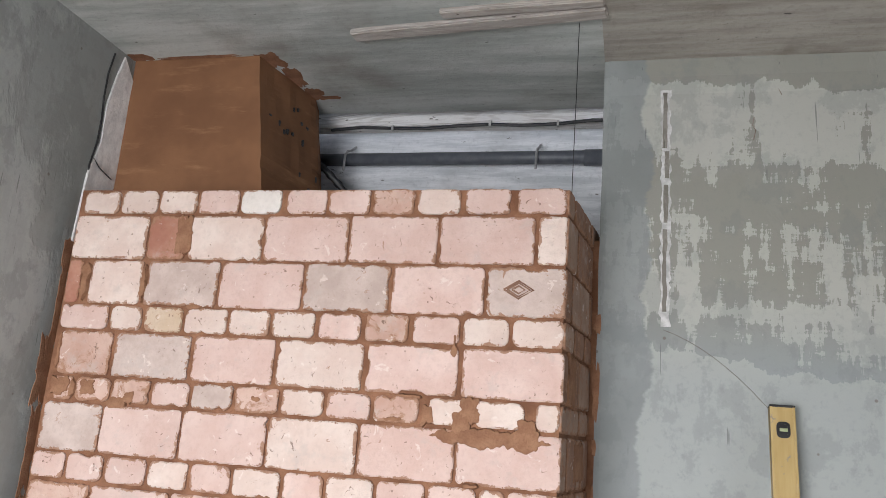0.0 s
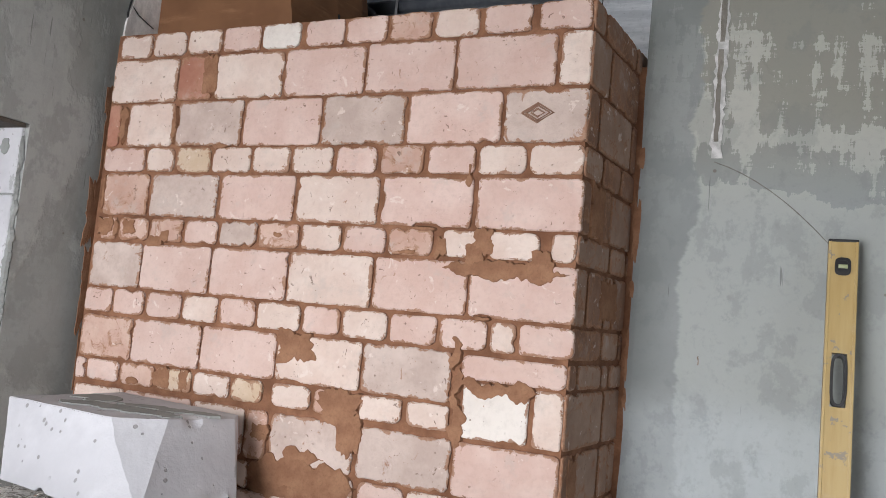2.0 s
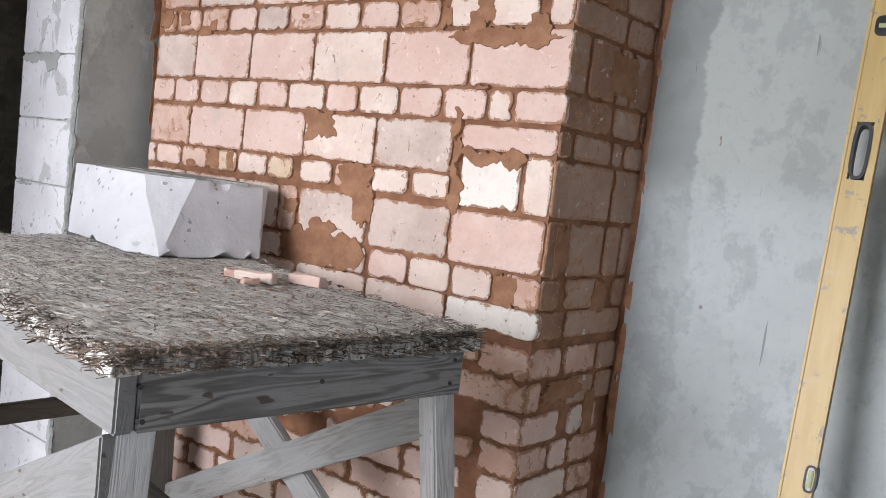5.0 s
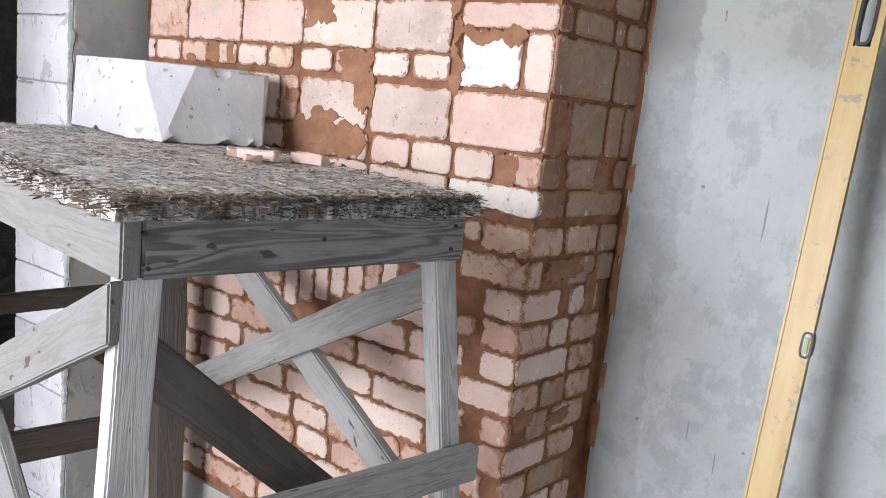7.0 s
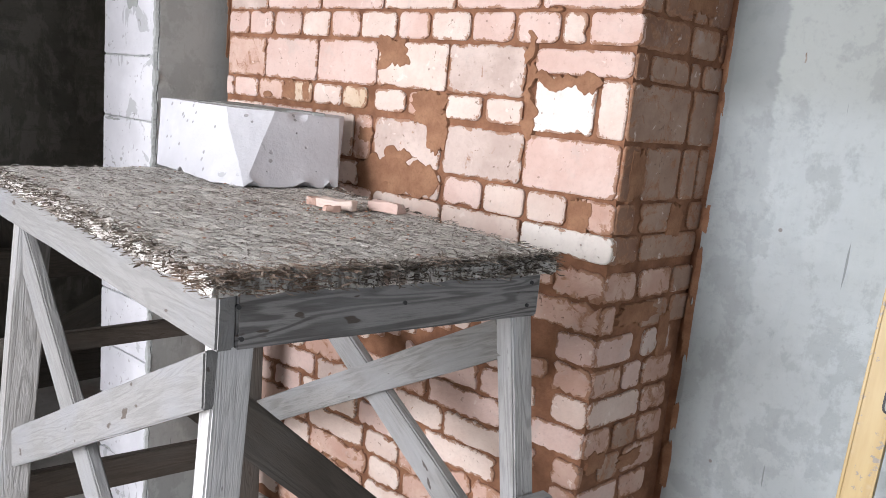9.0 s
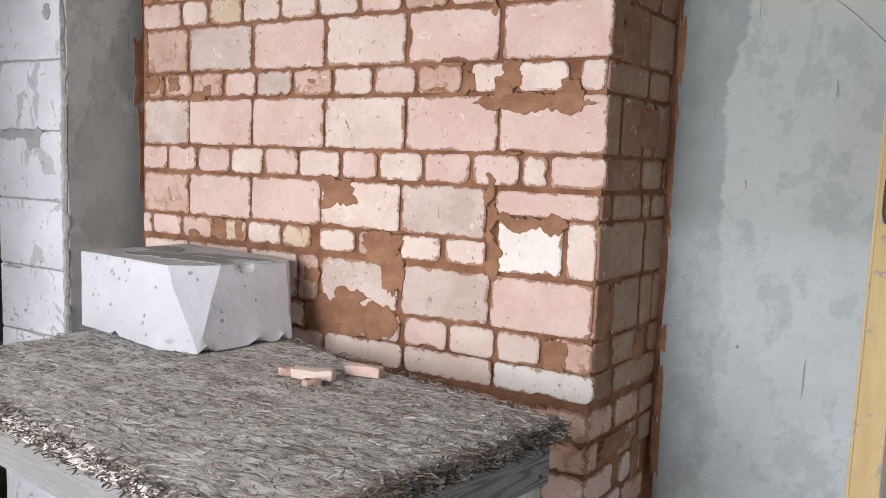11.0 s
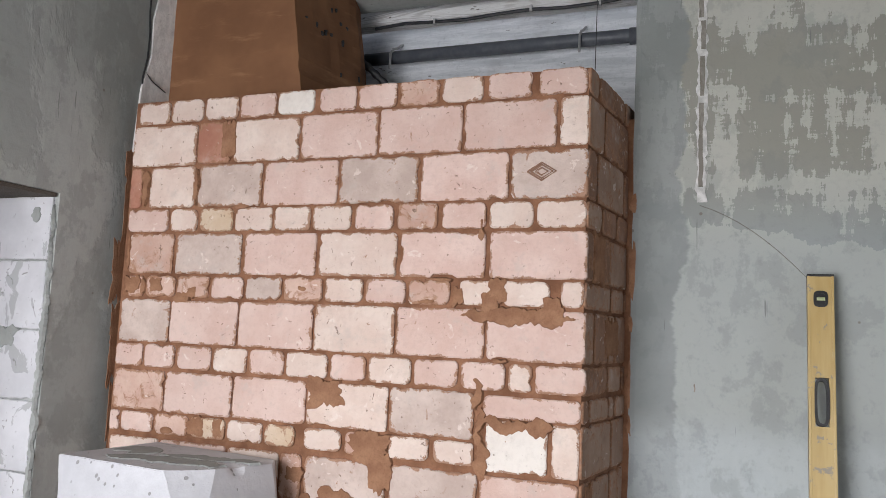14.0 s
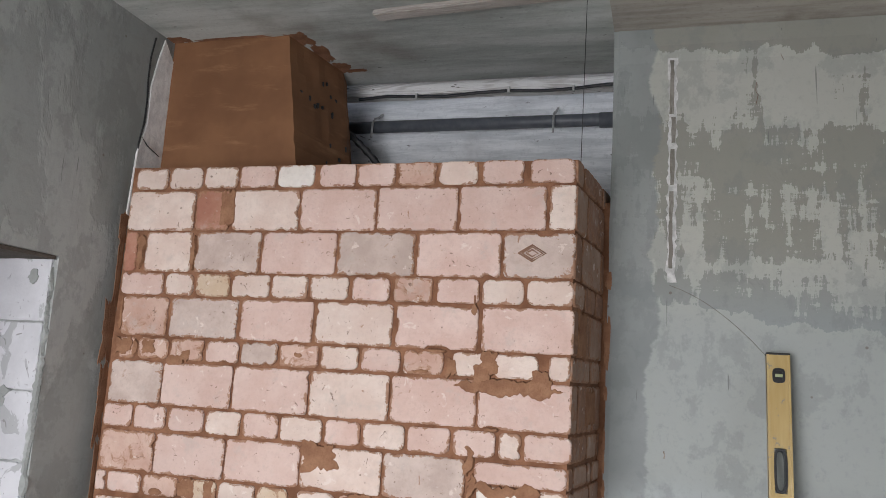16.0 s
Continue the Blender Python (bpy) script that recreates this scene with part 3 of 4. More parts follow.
setting("wall_back", back_wall(), M_PLASTER, "grey cement plaster wall with trowel marks and pale skim patches", category="wall")
setting("wall_rear", box(-1.75, ROOM_X1, 0.86, 1.0, 0, 3.2), M_REAR, "streaked whitewashed wall behind the stove, brightened for missing light", category="wall")
# The right and front walls are out of view, kept dark to deepen the shade.
right_wall = box(ROOM_X1, ROOM_X1 + 0.2, ROOM_Y0, -2.4, 0, CEIL)
# pieces round the opening added for the side fill
for y0, y1, z0, z1 in ((-1.0, 1.0, 0, CEIL), (-2.4, -1.0, 0, 0.8), (-2.4, -1.0, 2.3, CEIL)):
    box(ROOM_X1, ROOM_X1 + 0.2, y0, y1, z0, z1, right_wall)
setting("wall_right", right_wall, M_PLASTER_FAR, "unseen wall in dark plaster with a window opening", category="wall")

DOOR_Y0, DOOR_Y1, DOOR_Z = -1.15, -0.21, 2.161


def left_wall():
    bm = box(ROOM_X0 - 0.315, ROOM_X0, DOOR_Y1 + 0.006, 0.86, 0, CEIL)
    box(ROOM_X0 - 0.315, ROOM_X0, DOOR_Y0, DOOR_Y1 + 0.006, DOOR_Z, CEIL, bm)
    box(ROOM_X0 - 0.315, ROOM_X0, ROOM_Y0, DOOR_Y0, 0, CEIL, bm)
    return bm


wall_left = setting("wall_left", left_wall(), M_PLASTER_LEFT, "smooth grey plastered wall with an open doorway", category="wall")


def front_wall():
    y0, y1 = ROOM_Y0 - 0.3, ROOM_Y0
    bm = box(-1.75, WIN[0], y0, y1, 0, CEIL)
    box(WIN[1], ROOM_X1, y0, y1, 0, CEIL, bm)
    box(WIN[0], WIN[1], y0, y1, 0, WIN[2], bm)
    box(WIN[0], WIN[1], y0, y1, WIN[3], CEIL, bm)
    return bm


setting("wall_front", front_wall(), M_PLASTER_FAR, "unseen wall in dark plaster with a window opening", category="wall")
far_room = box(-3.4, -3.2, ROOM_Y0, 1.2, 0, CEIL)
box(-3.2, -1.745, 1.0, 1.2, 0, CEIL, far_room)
# The opening in these pieces is made only for the next room's fill lamp.
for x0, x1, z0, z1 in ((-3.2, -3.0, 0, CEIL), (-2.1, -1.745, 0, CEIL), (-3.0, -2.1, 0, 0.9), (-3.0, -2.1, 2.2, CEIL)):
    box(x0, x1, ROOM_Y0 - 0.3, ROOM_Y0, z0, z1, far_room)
setting("wall_far", far_room, M_PLASTER_FAR, "dark blotched plaster walls of the next room", category="wall")


# ---------------------------------------------------------------- the brick stove
STOVE_X0, TOP = -1.382, 2.48
SIDE = Vector((0.042, 0.347, 0)).normalized()          # the stove's flank is not quite square to its front
stove = thing("brick_stove", (-0.69, 0.3, 0), "unplastered brick stove of pale old bricks in brown clay mortar", "stove")


def stove_core():
    """The clay body that shows in the joints."""
    e = 0.006
    back = SIDE * 0.66
    foot = [(STOVE_X0, e), (-e * 0.6, e), (back.x - e, back.y), (STOVE_X0, 0.62)]
    bm = bmesh.new()
    low = [bm.verts.new((x, y, 0.25)) for x, y in foot]
    high = [bm.verts.new((x, y, TOP - 0.004)) for x, y in foot]
    for k in range(4):
        bm.faces.new((low[k], low[(k + 1) % 4], high[(k + 1) % 4], high[k]))
    bm.faces.new(high)
    return bm


part("mortar_body", stove_core(), M_MORTAR, stove, "brown clay mortar")
part("plinth", shake(box(STOVE_X0 - 0.01, 0.012, -0.004, 0.62, 0, 0.25, cuts=8), 0.2, 0.004), M_FLOOR, stove, "grey concrete plinth")

FRONT = Matrix()
FLANK = Matrix((SIDE, Vector((-SIDE.y, SIDE.x, 0)), (0, 0, 1))).transposed().to_4x4()
bricks_rng = random.Random(11)


def lay(x0, x1, z0, z1, code, face, rough=0.0012, proud=0.0):
    """One brick on a face of the stove, whose local x runs along the face."""
    rng = bricks_rng
    w, h = x1 - x0, z1 - z0
    r = 0.010 if h > 0.09 else 0.013
    rough = rough * (2.2 if code in "sdrg" else 1.0)
    bm = slab(rounded(w, h, min(r, 0.3 * min(w, h)), rng, rough), 0.0022 + rng.uniform(0, 0.0022) + proud, 0.003, rng, 0.0, 0.014)
    tilt = Euler((rng.uniform(-0.006, 0.006), 0, rng.uniform(-0.006, 0.006))).to_matrix().to_4x4()
    return part("brick", bm, BRICKS[code], stove, "", face @ Matrix.Translation(((x0 + x1) / 2, 0.002, (z0 + z1) / 2)) @ tilt)


def course(z0, z1, rise, x0, widths, codes, joints=9, face=FRONT, proud=0.0):
    """A row of bricks from x0 to the right; widths and joints in millimetres; rise: how much lower its left end lies.
    A joint wider than usual is written as a negative width."""
    x, k = x0, 0
    words = widths.split()
    for n, word in enumerate(words):
        w = float(word) / 1000
        if w < 0:
            x -= w
            continue
        drop = -rise * min(1.0, max(0.0, -x / 1.37)) if face is FRONT else 0.0
        if codes[k] != ".":
            lay(x, x + w, z0 + drop, z1 + drop, codes[k], face, proud=proud)
        k += 1
        x += w + joints / 1000


# upper part: flat bricks by turns with bricks on edge
course(2.414, 2.479, 0.008, -1.364, "113 111 112 117 114 -10 110 112 111 111 -5 113 -10 118", "cccpwppscpp")
course(2.286, 2.407, 0.009, -1.377, "230 112 -4 214 231 230 236 -2 67", "crcpppc", 8)
course(2.158, 2.278, 0.007, -1.376, "43 -22 159 -9 212 231 226 232 187", "rcgpgpg")
course(2.086, 2.151, 0.006, -1.372, "146 93 112 118 112 115 -3 110 -5 109 -3 115 110 119", "pcycccpspcc", 10)
course(1.962, 2.077, 0.004, -1.358, "159 -1 221 226 226 228 240", "sgpcpp", 12)
course(1.894, 1.955, 0.005, -1.354, "57 104 109 105 113 116 110 111 110 -18 103 114 -17 53", "ssspgscpsccc", 10)
course(1.764, 1.885, 0.004, -1.372, "177 226 -1 232 230 234 240", "gppcpp", 7)
course(1.691, 1.756, 0.003, -1.376, "96 105 114 109 108 123 102 116 114 111 56 119", "pppcpcpcppcp", 10)
course(1.571, 1.683, 0.005, -1.373, "179 225 227 232 222", "sppcg", 6)
course(1.626, 1.679, 0.0, -0.238, "235", "p")
course(1.508, 1.563, 0.004, -1.378, "32 113 114 115 111 92 -20 109 -3 94 -20 107 -4 103", "ppsycycscc", 9)
course(1.500, 1.620, 0.0, -0.230, "150 -4 62", "wc", 8)
course(1.375, 1.490, 0.002, -1.370, "170 220 160 61 -4 227 -5 229 235", "cpcsggp")
course(1.302, 1.368, 0.004, -1.370, "112 112 112 112 112", "cpcpc")
course(1.302, 1.368, 0.004, -0.636, "154 -6 115 -1 112 -1 101 -20 92", "gpccs")
course(1.238, 1.297, 0.0, -1.370, "210 225 210 231 231 230", "ccpccw", 8, proud=0.006)

# lower part, behind the scaffold: soldiers of a flat arch, plain courses, broken ends bedded in clay by the corner
lower = random.Random(5)
CORNER = ("-128 40 7 124 s", "-172 172 s", "-100 100 p", "-164 48 16 100 s", "-156 16 46 94 c", "-141 141 p", "-150 30 48 72 s", "-72 72 s")


def under_arch(x):
    return 0.915 + 0.34 * (x + 0.62)


for k in range(7):
    x = -0.73 + 0.056 * k
    lay(x, x + 0.047, under_arch(x + 0.02) + 0.004, 1.150, lower.choice("pcpsc"), FRONT, 0.0028)
z = 1.216
row = 0
while z > 0.30:
    low = z - 0.064
    x = STOVE_X0 + 0.004
    first = True
    stop = -0.19 if row < 8 else -0.003
    while x < stop:
        w = lower.choice((0.228, 0.232, 0.236, 0.118)) * lower.uniform(0.96, 1.03)
        if first and row % 2:
            w *= 0.5
        first = False
        end = min(x + w, stop + lower.uniform(-0.03, 0.0))
        if 0 < row and z > under_arch(x) and -0.74 < x + 0.02 < -0.34:
            x += 0.06
            continue
        if x < -0.74 < end and z > under_arch(-0.74) and row:
            end = -0.74
        if end - x > 0.03:
            lay(x, end, low, z, lower.choice("sspcspccsgp"), FRONT, 0.0032)
        x = max(end, x + 0.01) + lower.uniform(0.008, 0.016)
    if row < len(CORNER):
        words = CORNER[row].split()
        x = float(words[0]) / 1000
        if row == 0:
            x = -0.172
        for n, word in enumerate(words[1:-1]):
            w = float(word) / 1000
            if n % 2 == 0:
                scrap = w < 0.05
                lay(x, min(x + w, -0.002), low + (0.012 if scrap else 0), z - (0.006 if scrap else 0), words[-1], FRONT, 0.0028)
            x += w
    z -= 0.0725
    row += 1

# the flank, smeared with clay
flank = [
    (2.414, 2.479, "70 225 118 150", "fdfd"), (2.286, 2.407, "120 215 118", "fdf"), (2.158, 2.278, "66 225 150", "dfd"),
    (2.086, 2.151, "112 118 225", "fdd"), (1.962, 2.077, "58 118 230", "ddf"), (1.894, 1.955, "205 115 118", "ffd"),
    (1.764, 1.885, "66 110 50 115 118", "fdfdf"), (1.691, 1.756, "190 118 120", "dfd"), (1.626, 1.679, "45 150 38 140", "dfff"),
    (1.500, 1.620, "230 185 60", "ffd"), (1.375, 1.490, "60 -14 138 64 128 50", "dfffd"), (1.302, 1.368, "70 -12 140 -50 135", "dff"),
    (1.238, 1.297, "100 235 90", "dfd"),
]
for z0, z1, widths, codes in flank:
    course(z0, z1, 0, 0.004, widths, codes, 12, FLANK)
LOWER_FLANK = ("115 130 110", "52 -90 110 95", "136 -30 120", "104 70 120", "197 105", "97 92 100", "-70 80 140", "156 110", "90 150", "200 80")
FLANK_CODES = ("ssf", "sff", "pgs", "sps", "cs", "sfs", "fs", "ps", "sf", "cs")
z = 1.216
row = 0
while z > 0.30:
    course(z - 0.064, z, 0, 0.004, LOWER_FLANK[row % 10], FLANK_CODES[row % 10], 12, FLANK)
    z -= 0.0725
    row += 1

# clay smeared over bricks and filled into broken corners: middle x, z, width, height
smear_rng = random.Random(23)
for x, z0, w, h in ((-0.16, 1.868, 0.30, 0.045), (-0.23, 1.898, 0.05, 0.055), (-0.075, 1.885, 0.05, 0.07), (-0.672, 1.655, 0.11, 0.085),
                    (-0.535, 1.525, 0.11, 0.085), (-0.15, 1.612, 0.19, 0.036), (-0.625, 1.345, 0.30, 0.10), (-0.245, 1.60, 0.03, 0.10), (-1.155, 1.89, 0.05, 0.03),
                    (-1.318, 2.21, 0.026, 0.11), (-1.032, 2.345, 0.05, 0.115), (-1.135, 2.21, 0.02, 0.11), (-0.07, 1.335, 0.035, 0.06), (-0.62, 1.40, 0.12, 0.03),
                    (-0.75, 1.44, 0.05, 0.04), (-1.30, 1.92, 0.02, 0.05), (-1.12, 1.905, 0.03, 0.03), (-0.76, 1.925, 0.03, 0.02), (-0.40, 1.90, 0.05, 0.02),
                    (-1.06, 1.535, 0.03, 0.05), (-1.17, 1.515, 0.05, 0.018), (-0.97, 2.15, 0.06, 0.016), (-1.36, 2.02, 0.02, 0.10), (-0.26, 2.08, 0.02, 0.06), (-0.20, 1.76, 0.04, 0.012), (-0.37, 1.955, 0.08, 0.014), (-0.50, 1.465, 0.06, 0.10), (-0.70, 1.30, 0.12, 0.05), (-1.335, 1.925, 0.05, 0.05), (-1.25, 1.925, 0.045, 0.04), (-0.215, 1.93, 0.05, 0.06), (-0.315, 1.915, 0.03, 0.05), (-0.255, 1.68, 0.03, 0.08), (-0.24, 1.52, 0.035, 0.10), (-0.085, 1.33, 0.05, 0.075), (-1.075, 1.53, 0.06, 0.045), (-1.0, 1.535, 0.03, 0.05)):
    shape = daub if min(w, h) > 0.028 and max(w, h) < 2.6 * min(w, h) else wiped
    part("clay_smear", shape(w, h, smear_rng, 0.0044), M_CLAY, stove, "", Matrix.Translation((x, 0.001, z0)))
for s, z0, w, h in ((0.10, 2.02, 0.09, 0.13), (0.22, 1.83, 0.12, 0.10), (0.06, 1.43, 0.05, 0.11), (0.24, 1.33, 0.06, 0.07), (0.14, 1.12, 0.16, 0.05), (0.26, 1.05, 0.05, 0.12), (0.05, 0.775, 0.07, 0.05), (0.19, 0.75, 0.10, 0.04)):
    bm = daub(w, h, smear_rng, 0.0045)
    part("clay_smear", bm, M_CLAY, stove, "", FLANK @ Matrix.Translation((s, 0.001, z0)))
# a lozenge pressed into one brick of the third row
mark = bmesh.new()
for n, k in enumerate((1.0, 0.76, 0.42)):
    bm2 = tube([(-0.036 * k, 0, 0), (0, 0, 0.022 * k), (0.036 * k, 0, 0), (0, 0, -0.022 * k), (-0.036 * k, 0, 0)], 0.0024, 6)
    tmp = bpy.data.meshes.new("ring")
    bm2.to_mesh(tmp)
    bm2.free()
    mark.from_mesh(tmp)
    bpy.data.meshes.remove(tmp)
part("pressed_lozenge", mark, BRICKS["d"], stove, "dark lozenge mark pressed into a brick", Matrix.Translation((-0.112, -0.004, 2.222)))

# clay squeezed out where the flank meets the wall
for z0, h in ((2.02, 0.16), (1.87, 0.05), (1.70, 0.12), (1.60, 0.05), (1.33, 0.06), (1.19, 0.13), (1.05, 0.16), (0.83, 0.07), (0.70, 0.12), (2.20, 0.05)):
    bm = daub(0.020 + 0.10 * h * smear_rng.random(), h, smear_rng, 0.0004)
    part("clay_smear", bm, M_CLAY, stove, "", Matrix.Translation((0.066, WALL_Y + 0.002, z0)))
part("joint_filling", shake(box(ROOM_X0, STOVE_X0 + 0.004, 0.062, 0.60, 0.1, 2.47, cuts=12), 0.05, 0.005), M_MORTAR, stove)
part("joint_filling", shake(box(0.03, 0.066, 0.352, 0.60, 0.1, 2.44, cuts=12), 0.06, 0.004), M_MORTAR, stove)

# ---------------------------------------------------------------- the flue box on the stove
flue = thing("flue_box", (-1.19, 0.4, TOP), "brown clay-plastered flue box between the stove top and the ceiling", "flue")


def flue_body():
    bm = bmesh.new()
    rings = []
    steps = 26
    for k in range(steps + 1):
        f = k / steps
        z0 = TOP - 0.004 + (CEIL - TOP + 0.008) * f
        edge = -0.912 - 0.078 * f + 0.004 * noise.noise(Vector((z0 * 14, 0, 0))) + (0.006 if f < 0.45 else 0.0015) * noise.noise(Vector((z0 * 60, 3, 0)))
        ring = []
        for n in range(9):
            x = -1.428 + (edge + 1.428) * n / 8
            ring.append((x, 0.185 + 0.003 * noise.noise(Vector((x * 9, z0 * 9, 0)))))
        for n in range(1, 9):
            y = 0.185 + 0.33 * n / 8
            x = edge + 0.055 * n / 8 + 0.004 * noise.noise(Vector((y * 16, z0 * 10, 4)))
            if n == 8:
                x += 0.012 * noise.noise(Vector((z0 * 40, 9, 0)))
            ring.append((x, y))
        ring += [(edge + 0.03, 0.60), (-1.428, 0.60)]
        rings.append([bm.verts.new((x, y, z0)) for x, y in ring])
    for r, s in zip(rings, rings[1:]):
        for k in range(len(r)):
            bm.faces.new((r[k], r[(k + 1) % len(r)], s[(k + 1) % len(r)], s[k]))
    bm.faces.new(rings[-1])
    return bm


part("plastered_body", flue_body(), M_BOX, flue, smooth=False)
pit_rng = random.Random(6)
for k in range(16):
    f, g = pit_rng.uniform(0.05, 0.9), pit_rng.uniform(0.15, 0.95)
    at = Vector((-0.912 - 0.078 * f + 0.055 * g + 0.002, 0.185 + 0.33 * g, TOP + (CEIL - TOP) * f))
    part("pit", daub(0.010 * pit_rng.uniform(0.5, 1.4), 0.014 * pit_rng.uniform(0.5, 1.5), pit_rng, 0.001), M_BLACK, flue, "", Matrix.Translation(at) @ pose(0, 0, 0, 0, 0, 80.5))
for x, y, w, h in ((-1.40, 0.165, 0.10, 0.05), (-1.2, 0.178, 0.3, 0.02), (-0.97, 0.22, 0.08, 0.10), (-0.935, 0.34, 0.06, 0.14), (-0.92, 0.47, 0.07, 0.10), (-0.88, 0.50, 0.09, 0.03)):
    bm = daub(w, h, smear_rng, 0.0008)
    part("clay_smear", bm, M_MORTAR, flue, "", Matrix.Translation((x, y, CEIL + 0.0005)) @ pose(0, 0, 0, 90))

# ---------------------------------------------------------------- wall details
jamb_rng = random.Random(3)
for k in range(12):
    z1 = DOOR_Z - 0.191 * k
    z0 = max(z1 - 0.186, 0.004)
    if z1 < 0.03:
        break
    bm = slab(rounded(0.292, z1 - z0, 0.006, jamb_rng, 0.0012), 0.006, 0.003, jamb_rng)
    part("block", bm, M_AAC_JAMB, wall_left, "white aerated concrete block", Matrix.Translation((ROOM_X0 - 0.163, DOOR_Y1 + 0.003, (z0 + z1) / 2)))
# Rough dark sheet laid under the lintel to stand for its shade.
part("lintel_soffit", shake(box(ROOM_X0 - 0.31, ROOM_X0 - 0.003, DOOR_Y0 + 0.004, DOOR_Y1 - 0.004, DOOR_Z - 0.012, DOOR_Z - 0.001, cuts=6), 0.06, 0.003), M_WOOD_BROWN_SHADED, wall_left, "rough dark sheet for the shade under the lintel")
part("plaster_edge", wiped(0.020, 2.10, jamb_rng, 0.0035), M_PLASTER_LEFT, wall_left, "ragged plaster along the corner", Matrix.Translation((ROOM_X0 - 0.009, DOOR_Y1 - 0.0015, 1.08)))
for x, z0, w, h in ((-0.20, 1.772, 0.22, 0.035), (-0.14, 1.758, 0.07, 0.05), (-0.07, 2.10, 0.03, 0.05), (-0.25, 1.39, 0.10, 0.012)):
    part("cement_smear", wiped(w, h, jamb_rng, 0.0035), M_PLASTER_LEFT, wall_left, "grey cement in the block joint", Matrix.Translation((ROOM_X0 + x, DOOR_Y1 - 0.0015, z0)))
# broken plaster with raw concrete beside the flue box
raw = [(-0.09, -0.32), (0.06, -0.34), (0.06, 0.0), (0.055, 0.24), (0.0, 0.30), (-0.022, 0.22), (-0.05, 0.12), (-0.045, 0.0), (-0.075, -0.12), (-0.08, -0.22)]
part("broken_plaster", slab(raw, 0.004, 0.003, jamb_rng, 0.004), M_RAW, wall_left, "broken edge of plaster showing pale concrete", Matrix.Translation((ROOM_X0 + 0.002, 0.135, 2.66)) @ pose(0, 0, 0, 0, 0, 90))
crack = [(ROOM_X0 + 0.003, 0.085 + 0.01 * math.sin(5 * k) - 0.004 * k * (k < 6), 2.95 - 0.075 * k) for k in range(11)]
part("crack", tube(crack, 0.003, 5), M_BLACK, wall_left, "dark crack along the broken plaster")
part("wire", tube([(ROOM_X0 + 0.004, 0.075, 2.60), (ROOM_X0 + 0.01, 0.10, 2.578), (ROOM_X0 + 0.012, 0.16, 2.56)], 0.002, 5), M_BLACK, wall_left, "stub of black wire")
for y, z0, w, h in ((0.050, 2.16, 0.026, 0.30), (0.046, 1.74, 0.034, 0.22), (0.052, 1.55, 0.020, 0.16), (0.036, 1.96, 0.055, 0.20), (0.042, 1.80, 0.04, 0.13), (0.046, 2.30, 0.04, 0.10), (0.056, 1.40, 0.014, 0.35)):
    part("clay_smear", daub(w, h, smear_rng, 0.0006), M_CLAY, wall_left, "", Matrix.Translation((ROOM_X0 + 0.0006, y, z0)) @ pose(0, 0, 0, 0, 0, 90))

wall_back = bpy.data.objects["wall_back"]
chase_rng = random.Random(8)
CHASE_X = 0.238


def ragged_strip(z0, z1, wide, step, lean=0.0):
    left, right = [], []
    n = int((z1 - z0) / step)
    for k in range(n + 1):
        z = z0 + (z1 - z0) * k / n
        left.append((-wide / 2 - chase_rng.uniform(0, 0.5) * wide + lean * (z - z0), z))
        right.append((wide / 2 + chase_rng.uniform(0, 0.5) * wide + lean * (z - z0), z))
    return left[::-1] + right


chase = part("cable_chase", slab(ragged_strip(2.20, 2.945, 0.017, 0.012), 0.004, 0.002, chase_rng), M_GYPSUM, wall_back, "narrow chase roughly filled with white gypsum", Matrix.Translation((CHASE_X, WALL_Y, 0)))
for z0, z1 in ((2.24, 2.47), (2.49, 2.60), (2.62, 2.70), (2.71, 2.88)):
    part("groove", slab(ragged_strip(z0, z1, 0.0075, 0.02), 0.0052, 0.001, chase_rng), M_PLASTER_FAR, chase, "grey groove left open in the chase", Matrix.Translation((CHASE_X + chase_rng.uniform(-0.003, 0.003), WALL_Y, 0)))
part("hole", tube([(CHASE_X + 0.002, WALL_Y - 0.006, 2.925), (CHASE_X + 0.002, WALL_Y + 0.004, 2.925)], 0.004, 8), M_BLACK, chase)
part("clay_spot", wiped(0.009, 0.026, chase_rng, 0.003), M_GRIME, wall_back, "brown clay spot", Matrix.Translation((0.227, WALL_Y, 1.71)))
cr = [(0.235 + 0.032 * k, WALL_Y - 0.001, 2.19 - 0.0105 * k - 0.0016 * k * k) for k in range(11)]
part("crack", tube(cr, 0.0009, 4), M_PLASTER_FAR, wall_back, "long hairline crack")
cr = [(0.30 + 0.06 * k, WALL_Y - 0.002, 2.895 + 0.004 * math.sin(3 * k) - 0.002 * k) for k in range(5)] + [(0.548, WALL_Y - 0.002, 2.865)]
part("crack", tube(cr, 0.0016, 4), M_GRIME, wall_back, "short dark crack")
part("crack", tube([(0.475, WALL_Y - 0.001, 2.80), (0.47, WALL_Y - 0.001, 2.775), (0.478, WALL_Y - 0.001, 2.76), (0.472, WALL_Y - 0.001, 2.73)], 0.0016, 4), M_GRIME, wall_back, "short dark crack")

# ---------------------------------------------------------------- under the ceiling
plank_rng = 0
for p0, p1, w, lab in (((-0.64, 0.075, CEIL - 0.009), (0.078, 0.018, CEIL - 0.009), 0.050, "narrow raw board nailed flat under the ceiling"),
                       ((-0.36, -0.012, CEIL - 0.006), (0.072, -0.030, CEIL - 0.006), 0.034, "narrow raw lath nailed flat under the ceiling")):
    bm, m = board(p0, p1, w, 0.018, up=(0, 1, 0), seed=plank_rng)
    tagged(link("ceiling_board", bm, M_LATH, m), lab, "board", "boards under the ceiling")
    plank_rng += 1
